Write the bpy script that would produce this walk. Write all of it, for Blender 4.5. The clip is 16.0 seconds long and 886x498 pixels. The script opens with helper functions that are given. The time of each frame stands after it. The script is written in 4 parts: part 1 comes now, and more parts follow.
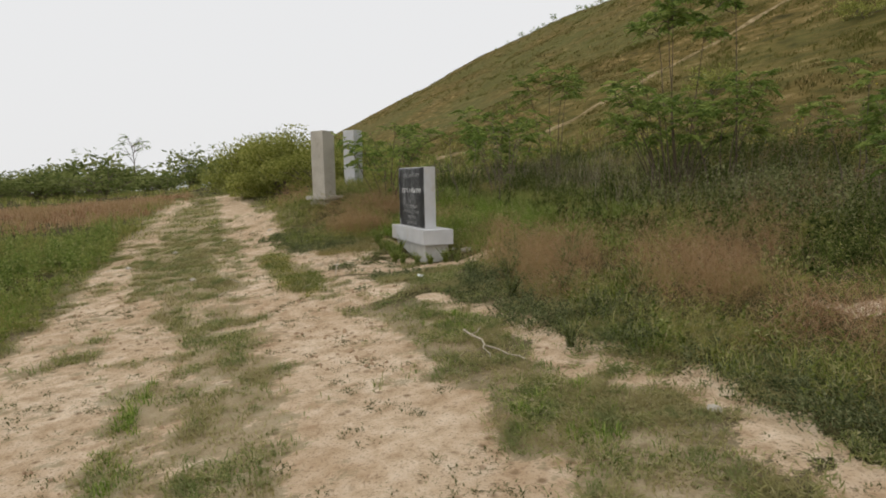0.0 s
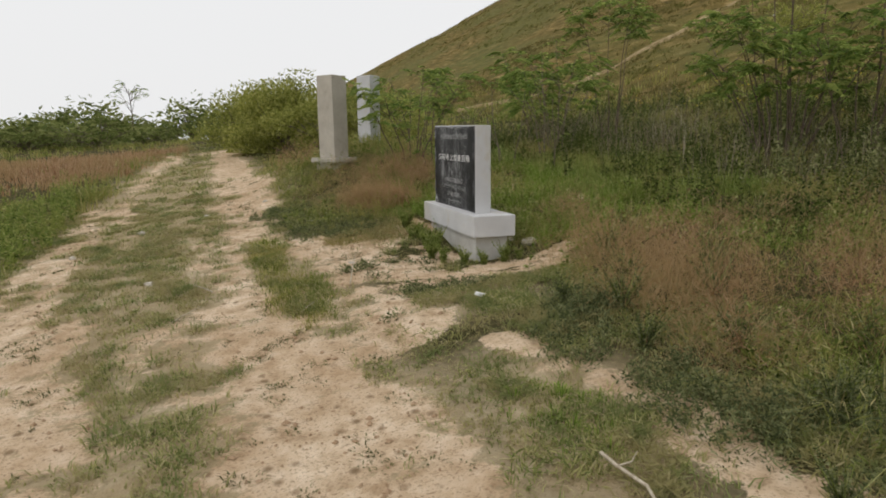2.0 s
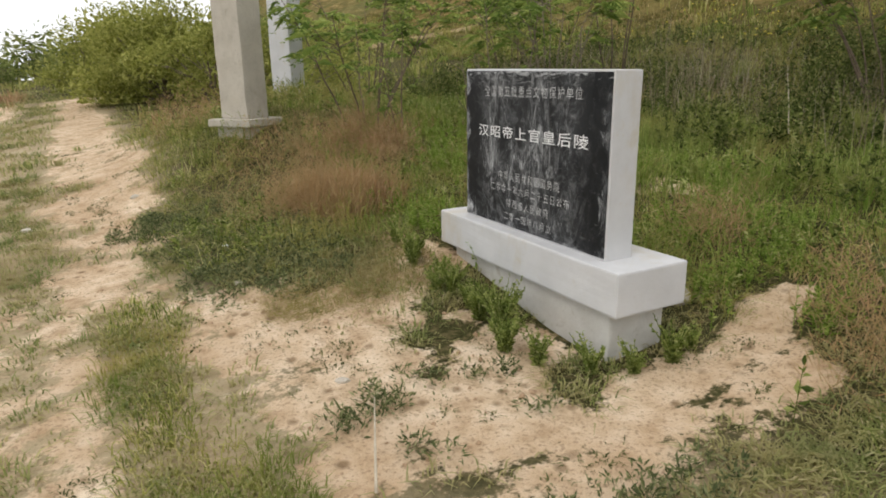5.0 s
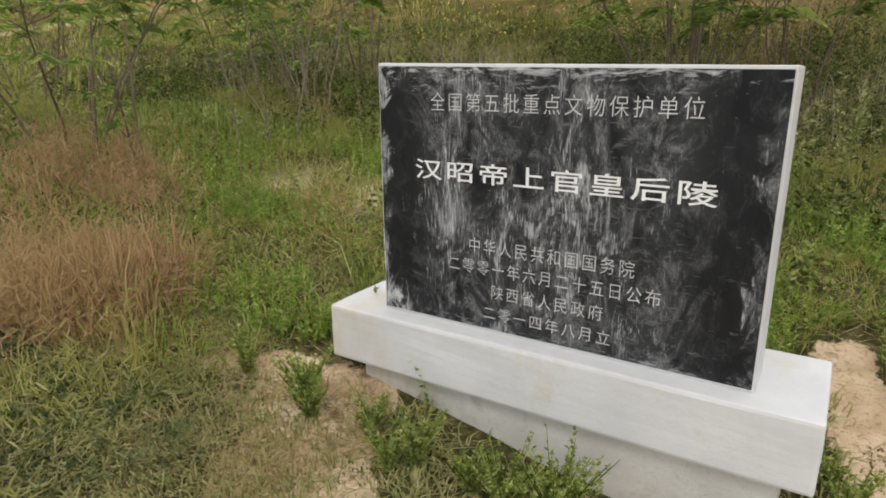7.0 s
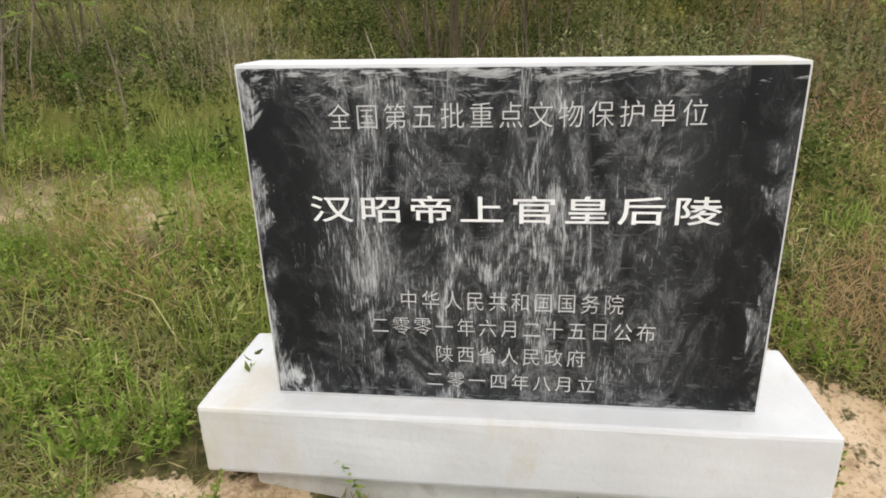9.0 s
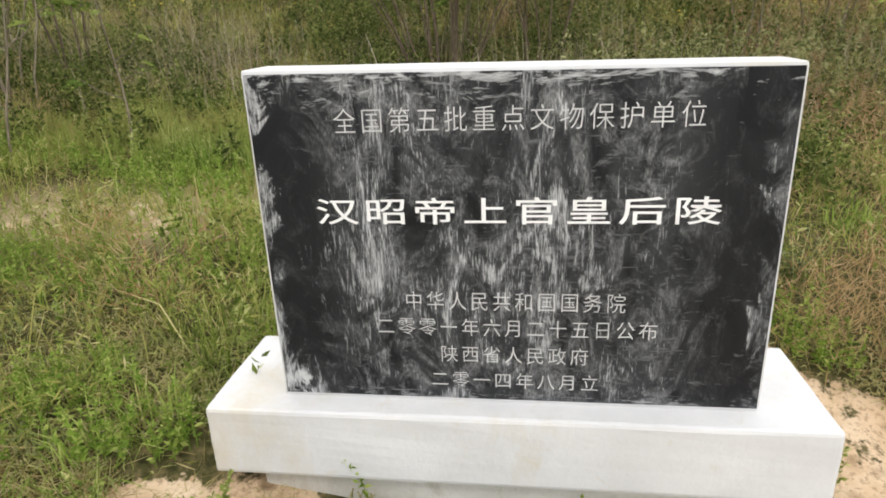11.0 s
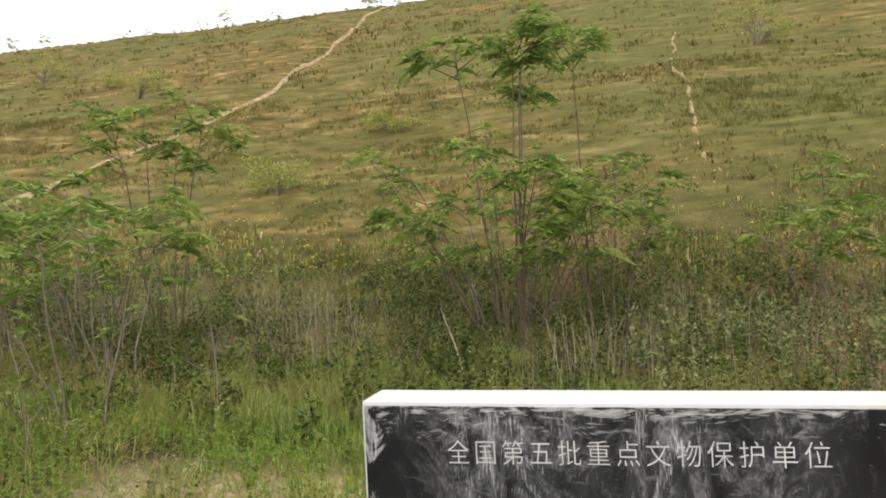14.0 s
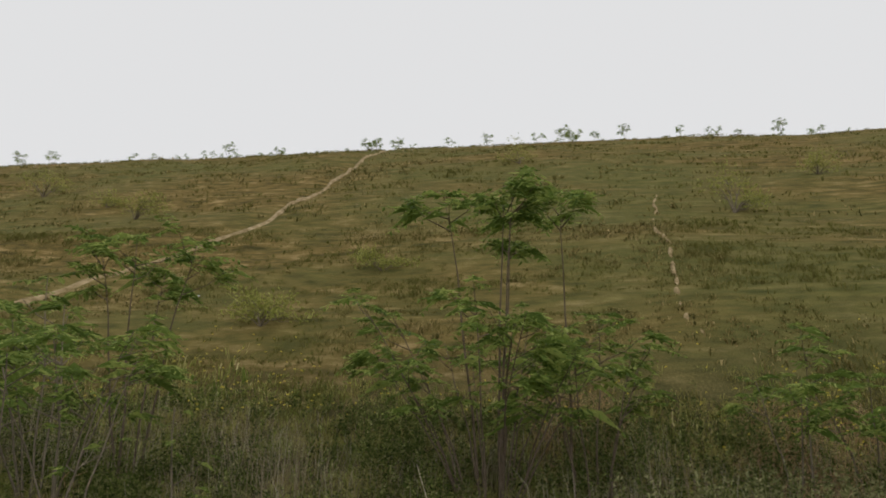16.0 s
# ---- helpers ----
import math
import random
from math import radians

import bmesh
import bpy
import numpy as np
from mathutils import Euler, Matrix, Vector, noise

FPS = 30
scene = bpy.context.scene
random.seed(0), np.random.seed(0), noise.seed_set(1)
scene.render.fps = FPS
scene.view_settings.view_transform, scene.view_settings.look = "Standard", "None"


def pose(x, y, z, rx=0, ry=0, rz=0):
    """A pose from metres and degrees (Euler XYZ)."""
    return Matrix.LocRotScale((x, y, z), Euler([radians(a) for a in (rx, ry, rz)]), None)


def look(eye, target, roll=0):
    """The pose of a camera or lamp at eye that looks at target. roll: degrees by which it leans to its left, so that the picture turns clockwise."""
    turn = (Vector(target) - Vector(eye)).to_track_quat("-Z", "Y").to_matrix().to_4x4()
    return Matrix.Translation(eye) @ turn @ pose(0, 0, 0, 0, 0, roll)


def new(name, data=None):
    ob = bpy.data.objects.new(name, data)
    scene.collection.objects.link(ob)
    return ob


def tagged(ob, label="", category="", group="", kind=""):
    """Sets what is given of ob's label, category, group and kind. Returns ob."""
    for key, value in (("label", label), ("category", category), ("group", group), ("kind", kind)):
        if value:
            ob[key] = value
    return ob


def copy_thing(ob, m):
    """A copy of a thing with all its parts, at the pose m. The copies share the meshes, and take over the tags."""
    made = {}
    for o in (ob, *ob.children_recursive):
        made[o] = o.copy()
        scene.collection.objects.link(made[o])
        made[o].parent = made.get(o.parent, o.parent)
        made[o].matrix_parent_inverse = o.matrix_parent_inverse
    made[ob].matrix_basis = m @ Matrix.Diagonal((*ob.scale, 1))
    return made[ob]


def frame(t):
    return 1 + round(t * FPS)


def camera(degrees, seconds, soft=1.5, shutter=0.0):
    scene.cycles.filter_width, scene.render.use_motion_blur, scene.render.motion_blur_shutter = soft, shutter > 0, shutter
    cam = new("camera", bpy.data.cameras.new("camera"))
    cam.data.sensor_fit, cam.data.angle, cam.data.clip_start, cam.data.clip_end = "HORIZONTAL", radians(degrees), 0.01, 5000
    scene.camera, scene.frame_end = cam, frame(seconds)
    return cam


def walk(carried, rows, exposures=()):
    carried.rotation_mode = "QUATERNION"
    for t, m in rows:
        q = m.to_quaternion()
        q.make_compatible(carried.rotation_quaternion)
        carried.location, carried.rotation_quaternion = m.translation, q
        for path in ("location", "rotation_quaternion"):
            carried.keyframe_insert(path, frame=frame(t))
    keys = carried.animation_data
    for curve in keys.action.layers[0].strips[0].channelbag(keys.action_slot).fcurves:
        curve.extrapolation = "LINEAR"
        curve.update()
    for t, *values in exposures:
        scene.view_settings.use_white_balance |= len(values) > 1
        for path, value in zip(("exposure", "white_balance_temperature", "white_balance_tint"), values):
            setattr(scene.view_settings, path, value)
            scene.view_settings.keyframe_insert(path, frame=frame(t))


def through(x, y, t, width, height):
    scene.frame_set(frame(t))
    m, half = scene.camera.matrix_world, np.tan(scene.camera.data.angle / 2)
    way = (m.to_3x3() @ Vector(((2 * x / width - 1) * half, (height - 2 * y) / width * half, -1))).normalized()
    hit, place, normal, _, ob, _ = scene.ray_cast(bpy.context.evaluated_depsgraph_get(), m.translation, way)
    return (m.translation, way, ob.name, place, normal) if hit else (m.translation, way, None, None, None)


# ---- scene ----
cam = camera(69.8, 16.0, soft=1.8)
PATH = [
    (0.0, (0.000, 0.000, 1.500), (0.602, 1.897, 1.298), -1.22),
    (0.5, (0.109, 0.622, 1.496), (0.677, 2.519, 1.213), -0.42),
    (1.0, (0.154, 1.266, 1.518), (0.703, 3.163, 1.201), -0.42),
    (1.5, (0.229, 1.896, 1.566), (0.798, 3.787, 1.246), -1.47),
    (2.0, (0.324, 2.497, 1.645), (0.888, 4.383, 1.295), -0.69),
    (2.5, (0.385, 3.142, 1.657), (0.980, 5.012, 1.275), -1.54),
    (3.0, (0.467, 3.775, 1.626), (1.064, 5.642, 1.230), -0.09),
    (3.5, (0.492, 4.379, 1.653), (1.083, 6.244, 1.239), 0.21),
    (4.0, (0.487, 4.940, 1.720), (1.120, 6.779, 1.253), -0.64),
    (6.5, (0.549, 7.573, 1.738), (1.938, 8.909, 1.204), 0.24),
    (7.0, (0.649, 7.998, 1.741), (2.233, 9.091, 1.193), -0.42),
    (7.5, (0.773, 8.331, 1.778), (2.505, 9.088, 1.122), 0.26),
    (8.0, (0.886, 8.521, 1.811), (2.683, 8.971, 1.056), -2.90),
    (8.5, (0.943, 8.661, 1.846), (2.777, 8.944, 1.099), -2.70),
    (9.0, (0.935, 8.693, 1.846), (2.784, 9.019, 1.157), -1.90),
    (11.5, (0.909, 8.696, 1.849), (2.765, 9.030, 1.184), -2.80),
    (12.0, (0.912, 8.738, 1.878), (2.810, 9.052, 1.338), -2.86),
    (12.5, (0.907, 8.797, 1.916), (2.836, 9.170, 1.541), -2.87),
    (13.0, (0.888, 8.807, 1.968), (2.825, 9.254, 1.751), -3.33),
    (13.5, (0.864, 8.804, 2.016), (2.800, 9.298, 1.947), -3.51),
    (14.0, (0.853, 8.805, 2.059), (2.790, 9.294, 2.136), -2.98),
    (14.5, (0.843, 8.813, 2.097), (2.774, 9.281, 2.333), -2.08),
    (15.0, (0.851, 8.823, 2.131), (2.774, 9.248, 2.480), -0.92),
    (15.5, (0.842, 8.822, 2.150), (2.753, 9.232, 2.577), 0.14),
    (16.0, (0.844, 8.825, 2.174), (2.735, 9.242, 2.675), 0.70),
]
walk(cam, [(t, look(eye, target, roll)) for t, eye, target, roll in PATH],
     exposures=((0.0, -0.15), (3.5, 0.06), (6.5, 0.54), (8.0, 0.63), (9.0, 0.86), (11.5, 1.0), (13.0, 0.98), (14.0, 0.88), (14.6, 0.52), (15.2, 0.03), (16.0, -0.27)))

# ---- light: a bright overcast sky and a wide, weak sun ----
world = bpy.data.worlds.new("overcast_sky")
scene.world = world
world.use_nodes = True
wn, wl = world.node_tree.nodes, world.node_tree.links
wn.clear()
sky = wn.new("ShaderNodeTexSky")
sky.sky_type, sky.sun_disc = "NISHITA", False
sky.sun_elevation, sky.sun_rotation = radians(52), radians(-115)
sky.dust_density = 6.0
haze = wn.new("ShaderNodeMix")
haze.data_type = "RGBA"
haze.inputs[0].default_value = 0.93
haze.inputs[7].default_value = (10.7, 10.7, 10.75, 1)
bg = wn.new("ShaderNodeBackground")
bg.inputs[1].default_value = 0.09
wout = wn.new("ShaderNodeOutputWorld")
wl.new(sky.outputs[0], haze.inputs[6])
wl.new(haze.outputs[2], bg.inputs[0])
wl.new(bg.outputs[0], wout.inputs[0])
sun = new("sun", bpy.data.lights.new("sun", "SUN"))
sun.data.energy, sun.data.angle, sun.data.color = 0.5, radians(14), (1.0, 0.96, 0.9)
sun.matrix_world = look((0, 0, 0), (0.62, 0.30, -0.9))


# ---- materials ----
def rgb(c):
    return (c[0], c[1], c[2], 1)


class Nodes:
    def __init__(self, name, rough=0.9, spec=0.3):
        self.m = bpy.data.materials.new(name)
        self.m.use_nodes = True
        self.t = self.m.node_tree
        self.b = self.t.nodes["Principled BSDF"]
        self.b.inputs["Roughness"].default_value = rough
        self.b.inputs["Specular IOR Level"].default_value = spec

    def n(self, kind, **kw):
        node = self.t.nodes.new(kind)
        for k, v in kw.items():
            node.inputs[k].default_value = v
        return node

    def link(self, a, b):
        self.t.links.new(a, b)

    def coord(self, scale=(1, 1, 1), obj=True):
        tc = self.n("ShaderNodeTexCoord")
        mp = self.n("ShaderNodeMapping")
        mp.inputs["Scale"].default_value = scale
        self.link(tc.outputs["Object"], mp.inputs[0])
        return mp.outputs[0]

    def noise(self, scale, detail=4.0, stretch=(1, 1, 1), rough=0.6, dist=0.0):
        nz = self.n("ShaderNodeTexNoise", Scale=scale, Detail=detail, Roughness=rough, Distortion=dist)
        self.link(self.coord(stretch), nz.inputs["Vector"])
        return nz.outputs["Fac"]

    def ramp(self, fac, *stops):
        r = self.n("ShaderNodeValToRGB")
        while len(r.color_ramp.elements) < len(stops):
            r.color_ramp.elements.new(0.5)
        for e, (p, c) in zip(r.color_ramp.elements, stops):
            e.position = p
            e.color = rgb(c) if isinstance(c, tuple) else (c, c, c, 1)
        self.link(fac, r.inputs[0])
        return r.outputs[0]

    def mix(self, fac, a, b, how="MIX"):
        x = self.n("ShaderNodeMix")
        x.data_type, x.blend_type = "RGBA", how
        for sock, v in ((x.inputs[0], fac), (x.inputs[6], a), (x.inputs[7], b)):
            if isinstance(v, (int, float)):
                sock.default_value = v
            elif isinstance(v, tuple):
                sock.default_value = rgb(v)
            else:
                self.link(v, sock)
        return x.outputs[2]

    def math(self, op, a, b=0.0):
        x = self.n("ShaderNodeMath")
        x.operation = op
        for sock, v in ((x.inputs[0], a), (x.inputs[1], b)):
            if isinstance(v, (int, float)):
                sock.default_value = v
            else:
                self.link(v, sock)
        return x.outputs[0]

    def bump(self, height, strength=0.4, dist=0.02):
        bp = self.n("ShaderNodeBump", Strength=strength, Distance=dist)
        self.link(height, bp.inputs["Height"])
        self.link(bp.outputs[0], self.b.inputs["Normal"])

    def base(self, c):
        if isinstance(c, tuple):
            self.b.inputs["Base Color"].default_value = rgb(c)
        else:
            self.link(c, self.b.inputs["Base Color"])
        return self


def leaf_material(name, stops, patch=None, rough=0.7, through=0.48, scale=0.8, second=None):
    """Leaves and blades: a colour for each blade, larger patches, and light that passes through."""
    k = Nodes(name, rough, 0.08)
    geo = k.n("ShaderNodeNewGeometry")
    col = k.ramp(geo.outputs["Random Per Island"], *stops)
    if patch:
        big = k.ramp(k.noise(scale, 4.0), (0.42, 0.0), (0.56, 1.0))
        col = k.mix(big, col, k.mix(0.75, col, patch))
    if second:
        big = k.ramp(k.noise(scale * 1.7, 5.0, (1.1, 0.9, 1)), (0.50, 0.0), (0.62, 1.0))
        col = k.mix(big, col, k.mix(0.7, col, second))
    k.base(col)
    tr = k.n("ShaderNodeBsdfTranslucent")
    k.link(col, tr.inputs[0])
    mx = k.n("ShaderNodeMixShader")
    mx.inputs[0].default_value = through
    out = k.t.nodes["Material Output"]
    k.link(k.b.outputs[0], mx.inputs[1])
    k.link(tr.outputs[0], mx.inputs[2])
    k.link(mx.outputs[0], out.inputs[0])
    return k.m


def ground_material():
    k = Nodes("earth_and_turf", 0.95, 0.05)
    at = k.n("ShaderNodeAttribute")
    at.attribute_name = "bare"
    at2 = k.n("ShaderNodeAttribute")
    at2.attribute_name = "slope_turf"
    fine, mid, big = k.noise(60, 5), k.noise(7, 5), k.noise(0.9, 4)
    earth = k.ramp(mid, (0.30, (0.44, 0.31, 0.19)), (0.48, (0.66, 0.505, 0.345)), (0.68, (0.82, 0.67, 0.50)))
    earth = k.mix(k.ramp(big, (0.4, 0.0), (0.62, 1.0)), earth, k.mix(0.5, earth, (0.46, 0.31, 0.18)))
    earth = k.mix(k.ramp(fine, (0.36, 0.55), (0.46, 0.0)), earth, (0.22, 0.14, 0.08))
    vor = k.n("ShaderNodeTexVoronoi", Scale=7.5, Randomness=1.0)
    k.link(k.coord(), vor.inputs["Vector"])
    pit = k.math("MULTIPLY", k.ramp(vor.outputs["Distance"], (0.10, 1.0), (0.24, 0.0)), k.ramp(k.noise(2.2, 3), (0.38, 0.0), (0.52, 1.0)))
    earth = k.mix(k.math("MULTIPLY", pit, 0.85), earth, (0.24, 0.16, 0.09))
    litter = k.ramp(k.noise(25, 6), (0.3, (0.032, 0.034, 0.013)), (0.5, (0.075, 0.07, 0.028)), (0.68, (0.19, 0.15, 0.075)))
    hillc = k.ramp(k.noise(1.3, 7, (1.6, 0.55, 1.6), 0.72), (0.32, (0.045, 0.04, 0.013)), (0.44, (0.12, 0.095, 0.03)), (0.55, (0.205, 0.146, 0.05)), (0.68, (0.40, 0.295, 0.14)))
    hillg = k.ramp(k.noise(2.2, 6, (1.5, 0.7, 1.5)), (0.35, (0.07, 0.085, 0.025)), (0.65, (0.165, 0.165, 0.052)))
    hillc = k.mix(k.ramp(k.noise(0.11, 4, (1.3, 0.6, 1)), (0.42, 0.0), (0.62, 0.7)), hillc, hillg)
    at3 = k.n("ShaderNodeAttribute")
    at3.attribute_name = "track"
    litter = k.mix(k.math("MULTIPLY", at3.outputs["Fac"], 0.85), litter, k.mix(0.5, earth, (0.36, 0.31, 0.18)))
    turf = k.mix(at2.outputs["Fac"], litter, hillc)
    rag = k.math("ADD", k.math("MULTIPLY", k.math("SUBTRACT", k.noise(8, 6, (1, 1.5, 1), 0.7), 0.5), 1.3), k.math("MULTIPLY", k.math("SUBTRACT", k.noise(38, 4), 0.5), 0.7))
    edge = k.math("ADD", at.outputs["Fac"], rag)
    k.base(k.mix(k.ramp(edge, (0.42, 0.0), (0.56, 1.0)), turf, earth))
    k.bump(k.math("SUBTRACT", k.math("ADD", k.math("MULTIPLY", mid, 1.8), fine), k.math("MULTIPLY", pit, 0.8)), 0.65, 0.035)
    return k.m


def stone_material(name, a, b, stain, rough=0.75, bump=0.25, pits=0.5):
    k = Nodes(name, rough, 0.35)
    col = k.ramp(k.noise(5, 6), (0.3, a), (0.7, b))
    col = k.mix(k.ramp(k.noise(2.3, 6, (1, 1, 0.45), 0.7), (0.53, 0.0), (0.72, 0.7)), col, stain)
    col = k.mix(k.ramp(k.noise(7.5, 5, (1, 1, 1), 0.65, 0.6), (0.60, 0.0), (0.72, 0.55)), col, stain)
    col = k.mix(k.ramp(k.noise(90, 3), (0.30, pits), (0.40, 0.0)), col, tuple(c * 0.55 for c in stain))
    k.base(col)
    k.bump(k.noise(70, 6), bump, 0.006)
    return k.m


def black_paint_material():
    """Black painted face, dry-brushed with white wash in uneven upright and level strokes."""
    k = Nodes("smeared_black_paint", 0.6, 0.2)
    hair_up = k.noise(1.0, 6, (1, 170, 17), 0.72, 1.3)
    hair_level = k.noise(1.0, 6, (1, 12, 110), 0.7, 0.9)
    wash_up = k.noise(5.2, 7, (1, 1.7, 0.85), 0.68, 1.1)
    wash_level = k.noise(8.5, 7, (1, 0.8, 1.7), 0.68, 2.2)
    broad = k.noise(2.1, 3, (1, 1.2, 0.8), 0.5, 0.3)
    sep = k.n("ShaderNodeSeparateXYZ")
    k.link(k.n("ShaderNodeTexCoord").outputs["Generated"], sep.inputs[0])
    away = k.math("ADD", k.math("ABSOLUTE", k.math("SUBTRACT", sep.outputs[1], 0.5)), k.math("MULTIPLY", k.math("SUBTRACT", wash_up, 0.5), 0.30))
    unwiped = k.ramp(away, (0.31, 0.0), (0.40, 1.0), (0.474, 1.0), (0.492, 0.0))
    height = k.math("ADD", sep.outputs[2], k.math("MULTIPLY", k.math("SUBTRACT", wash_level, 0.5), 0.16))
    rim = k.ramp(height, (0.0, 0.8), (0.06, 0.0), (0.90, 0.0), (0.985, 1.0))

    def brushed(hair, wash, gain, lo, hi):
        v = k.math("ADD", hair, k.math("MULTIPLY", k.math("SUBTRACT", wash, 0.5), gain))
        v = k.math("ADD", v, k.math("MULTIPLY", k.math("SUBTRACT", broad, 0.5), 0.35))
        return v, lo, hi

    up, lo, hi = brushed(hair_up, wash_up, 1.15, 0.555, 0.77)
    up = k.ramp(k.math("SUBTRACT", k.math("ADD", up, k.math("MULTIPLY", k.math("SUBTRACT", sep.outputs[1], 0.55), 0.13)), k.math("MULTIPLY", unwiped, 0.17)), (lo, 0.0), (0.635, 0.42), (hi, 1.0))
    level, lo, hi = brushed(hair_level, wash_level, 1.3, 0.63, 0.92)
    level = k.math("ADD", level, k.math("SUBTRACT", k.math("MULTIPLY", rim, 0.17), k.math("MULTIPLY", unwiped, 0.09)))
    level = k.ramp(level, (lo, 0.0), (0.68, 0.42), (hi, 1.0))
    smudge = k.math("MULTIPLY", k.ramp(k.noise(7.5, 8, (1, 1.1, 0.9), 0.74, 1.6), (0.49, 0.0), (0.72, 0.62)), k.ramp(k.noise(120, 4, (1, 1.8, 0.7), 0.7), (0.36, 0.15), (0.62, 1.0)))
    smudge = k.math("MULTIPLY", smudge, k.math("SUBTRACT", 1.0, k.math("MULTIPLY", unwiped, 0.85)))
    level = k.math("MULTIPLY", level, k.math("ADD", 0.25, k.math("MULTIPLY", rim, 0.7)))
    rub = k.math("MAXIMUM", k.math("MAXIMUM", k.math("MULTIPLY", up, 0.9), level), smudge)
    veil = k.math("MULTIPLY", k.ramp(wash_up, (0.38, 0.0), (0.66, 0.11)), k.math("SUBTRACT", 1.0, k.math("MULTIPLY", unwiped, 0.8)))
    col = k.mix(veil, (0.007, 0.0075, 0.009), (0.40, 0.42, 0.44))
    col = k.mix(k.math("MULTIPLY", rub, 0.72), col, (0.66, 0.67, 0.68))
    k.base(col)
    k.link(k.ramp(rub, (0.0, 0.5), (1.0, 0.85)), k.b.inputs["Roughness"])
    k.bump(k.noise(160, 4), 0.15, 0.002)
    return k.m


def bark_material(name, a, b):
    k = Nodes(name, 0.85, 0.2)
    k.base(k.ramp(k.noise(40, 5, (1, 1, 0.25)), (0.3, a), (0.7, b)))
    k.bump(k.noise(90, 4, (1, 1, 0.3)), 0.4, 0.004)
    return k.m


M_GROUND = ground_material()
M_GRASS = leaf_material("green_grass", ((0.0, (0.07, 0.10, 0.02)), (0.45, (0.26, 0.31, 0.065)), (0.8, (0.47, 0.46, 0.15)), (0.93, (0.70, 0.62, 0.33))), (0.40, 0.35, 0.12), 0.8, 0.48, 0.9, (0.14, 0.21, 0.04))
M_TURF = leaf_material("low_turf", ((0.0, (0.15, 0.185, 0.06)), (0.5, (0.33, 0.355, 0.125)), (0.85, (0.52, 0.49, 0.22)), (0.95, (0.60, 0.52, 0.33))), (0.44, 0.38, 0.19), 0.7, 0.48, 2.5, (0.20, 0.25, 0.085))
M_FRESH = leaf_material("fresh_green_grass", ((0.0, (0.12, 0.20, 0.03)), (0.6, (0.27, 0.38, 0.07)), (0.92, (0.44, 0.50, 0.15))))
M_VERGE = leaf_material("verge_weed_leaf", ((0.0, (0.07, 0.12, 0.025)), (0.5, (0.22, 0.30, 0.065)), (0.85, (0.40, 0.46, 0.14)), (0.96, (0.58, 0.58, 0.26))), (0.35, 0.36, 0.11))
M_TUFT = leaf_material("dull_small_tuft", ((0.0, (0.075, 0.085, 0.03)), (0.5, (0.16, 0.175, 0.07)), (0.9, (0.30, 0.28, 0.14))))
M_STRAW = leaf_material("dry_straw_grass", ((0.0, (0.26, 0.20, 0.085)), (0.5, (0.40, 0.32, 0.145)), (0.9, (0.58, 0.49, 0.27))), (0.33, 0.29, 0.10))
M_RUST = leaf_material("rust_brown_grass", ((0.0, (0.22, 0.125, 0.065)), (0.5, (0.45, 0.265, 0.145)), (0.9, (0.64, 0.46, 0.29))), (0.47, 0.34, 0.17))
M_THICKET = leaf_material("dark_thicket_leaf", ((0.0, (0.03, 0.047, 0.012)), (0.5, (0.115, 0.15, 0.038)), (0.85, (0.21, 0.23, 0.075)), (0.96, (0.32, 0.31, 0.14))), None, 0.75)
M_WEED = leaf_material("grey_green_weed", ((0.0, (0.05, 0.075, 0.017)), (0.45, (0.19, 0.24, 0.055)), (0.8, (0.36, 0.41, 0.125)), (0.96, (0.58, 0.58, 0.27))), None, 0.75)
M_BLUE = leaf_material("blue_green_weed", ((0.0, (0.075, 0.095, 0.04)), (0.6, (0.185, 0.21, 0.09)), (0.95, (0.36, 0.37, 0.19))))
M_LEAF = leaf_material("sapling_leaf", ((0.0, (0.09, 0.145, 0.03)), (0.55, (0.20, 0.28, 0.06)), (0.92, (0.40, 0.46, 0.13))), None, 0.55, 0.5)
M_OLIVE = leaf_material("olive_bush_leaf", ((0.0, (0.20, 0.22, 0.05)), (0.5, (0.34, 0.355, 0.09)), (0.9, (0.48, 0.48, 0.16))), None, 0.7, 0.58)
M_HEDGE = leaf_material("far_bush_leaf", ((0.0, (0.12, 0.155, 0.045)), (0.5, (0.21, 0.25, 0.075)), (0.9, (0.33, 0.35, 0.13))))
M_HILLGRASS = leaf_material("hill_grass", ((0.0, (0.065, 0.065, 0.02)), (0.5, (0.19, 0.165, 0.055)), (0.85, (0.35, 0.27, 0.115)), (0.96, (0.54, 0.43, 0.21))), (0.17, 0.175, 0.045), 0.8, 0.35, 0.22)
M_PALEWEED = leaf_material("pale_weed_leaf", ((0.0, (0.08, 0.095, 0.035)), (0.5, (0.23, 0.25, 0.095)), (0.9, (0.46, 0.46, 0.23))))
M_FLOWER = leaf_material("yellow_petal", ((0.0, (0.72, 0.56, 0.06)), (0.9, (0.82, 0.72, 0.18))))
M_TWIG = bark_material("grey_brown_twig", (0.13, 0.105, 0.075), (0.27, 0.225, 0.165))
M_STALK = leaf_material("dead_stalk", ((0.0, (0.20, 0.16, 0.10)), (0.6, (0.34, 0.28, 0.19)), (0.9, (0.48, 0.42, 0.31))), None, 0.9, 0.3)
M_BARK = bark_material("young_bark", (0.09, 0.065, 0.045), (0.20, 0.155, 0.11))
M_PALE = bark_material("pale_dry_wood", (0.36, 0.30, 0.22), (0.58, 0.51, 0.40))
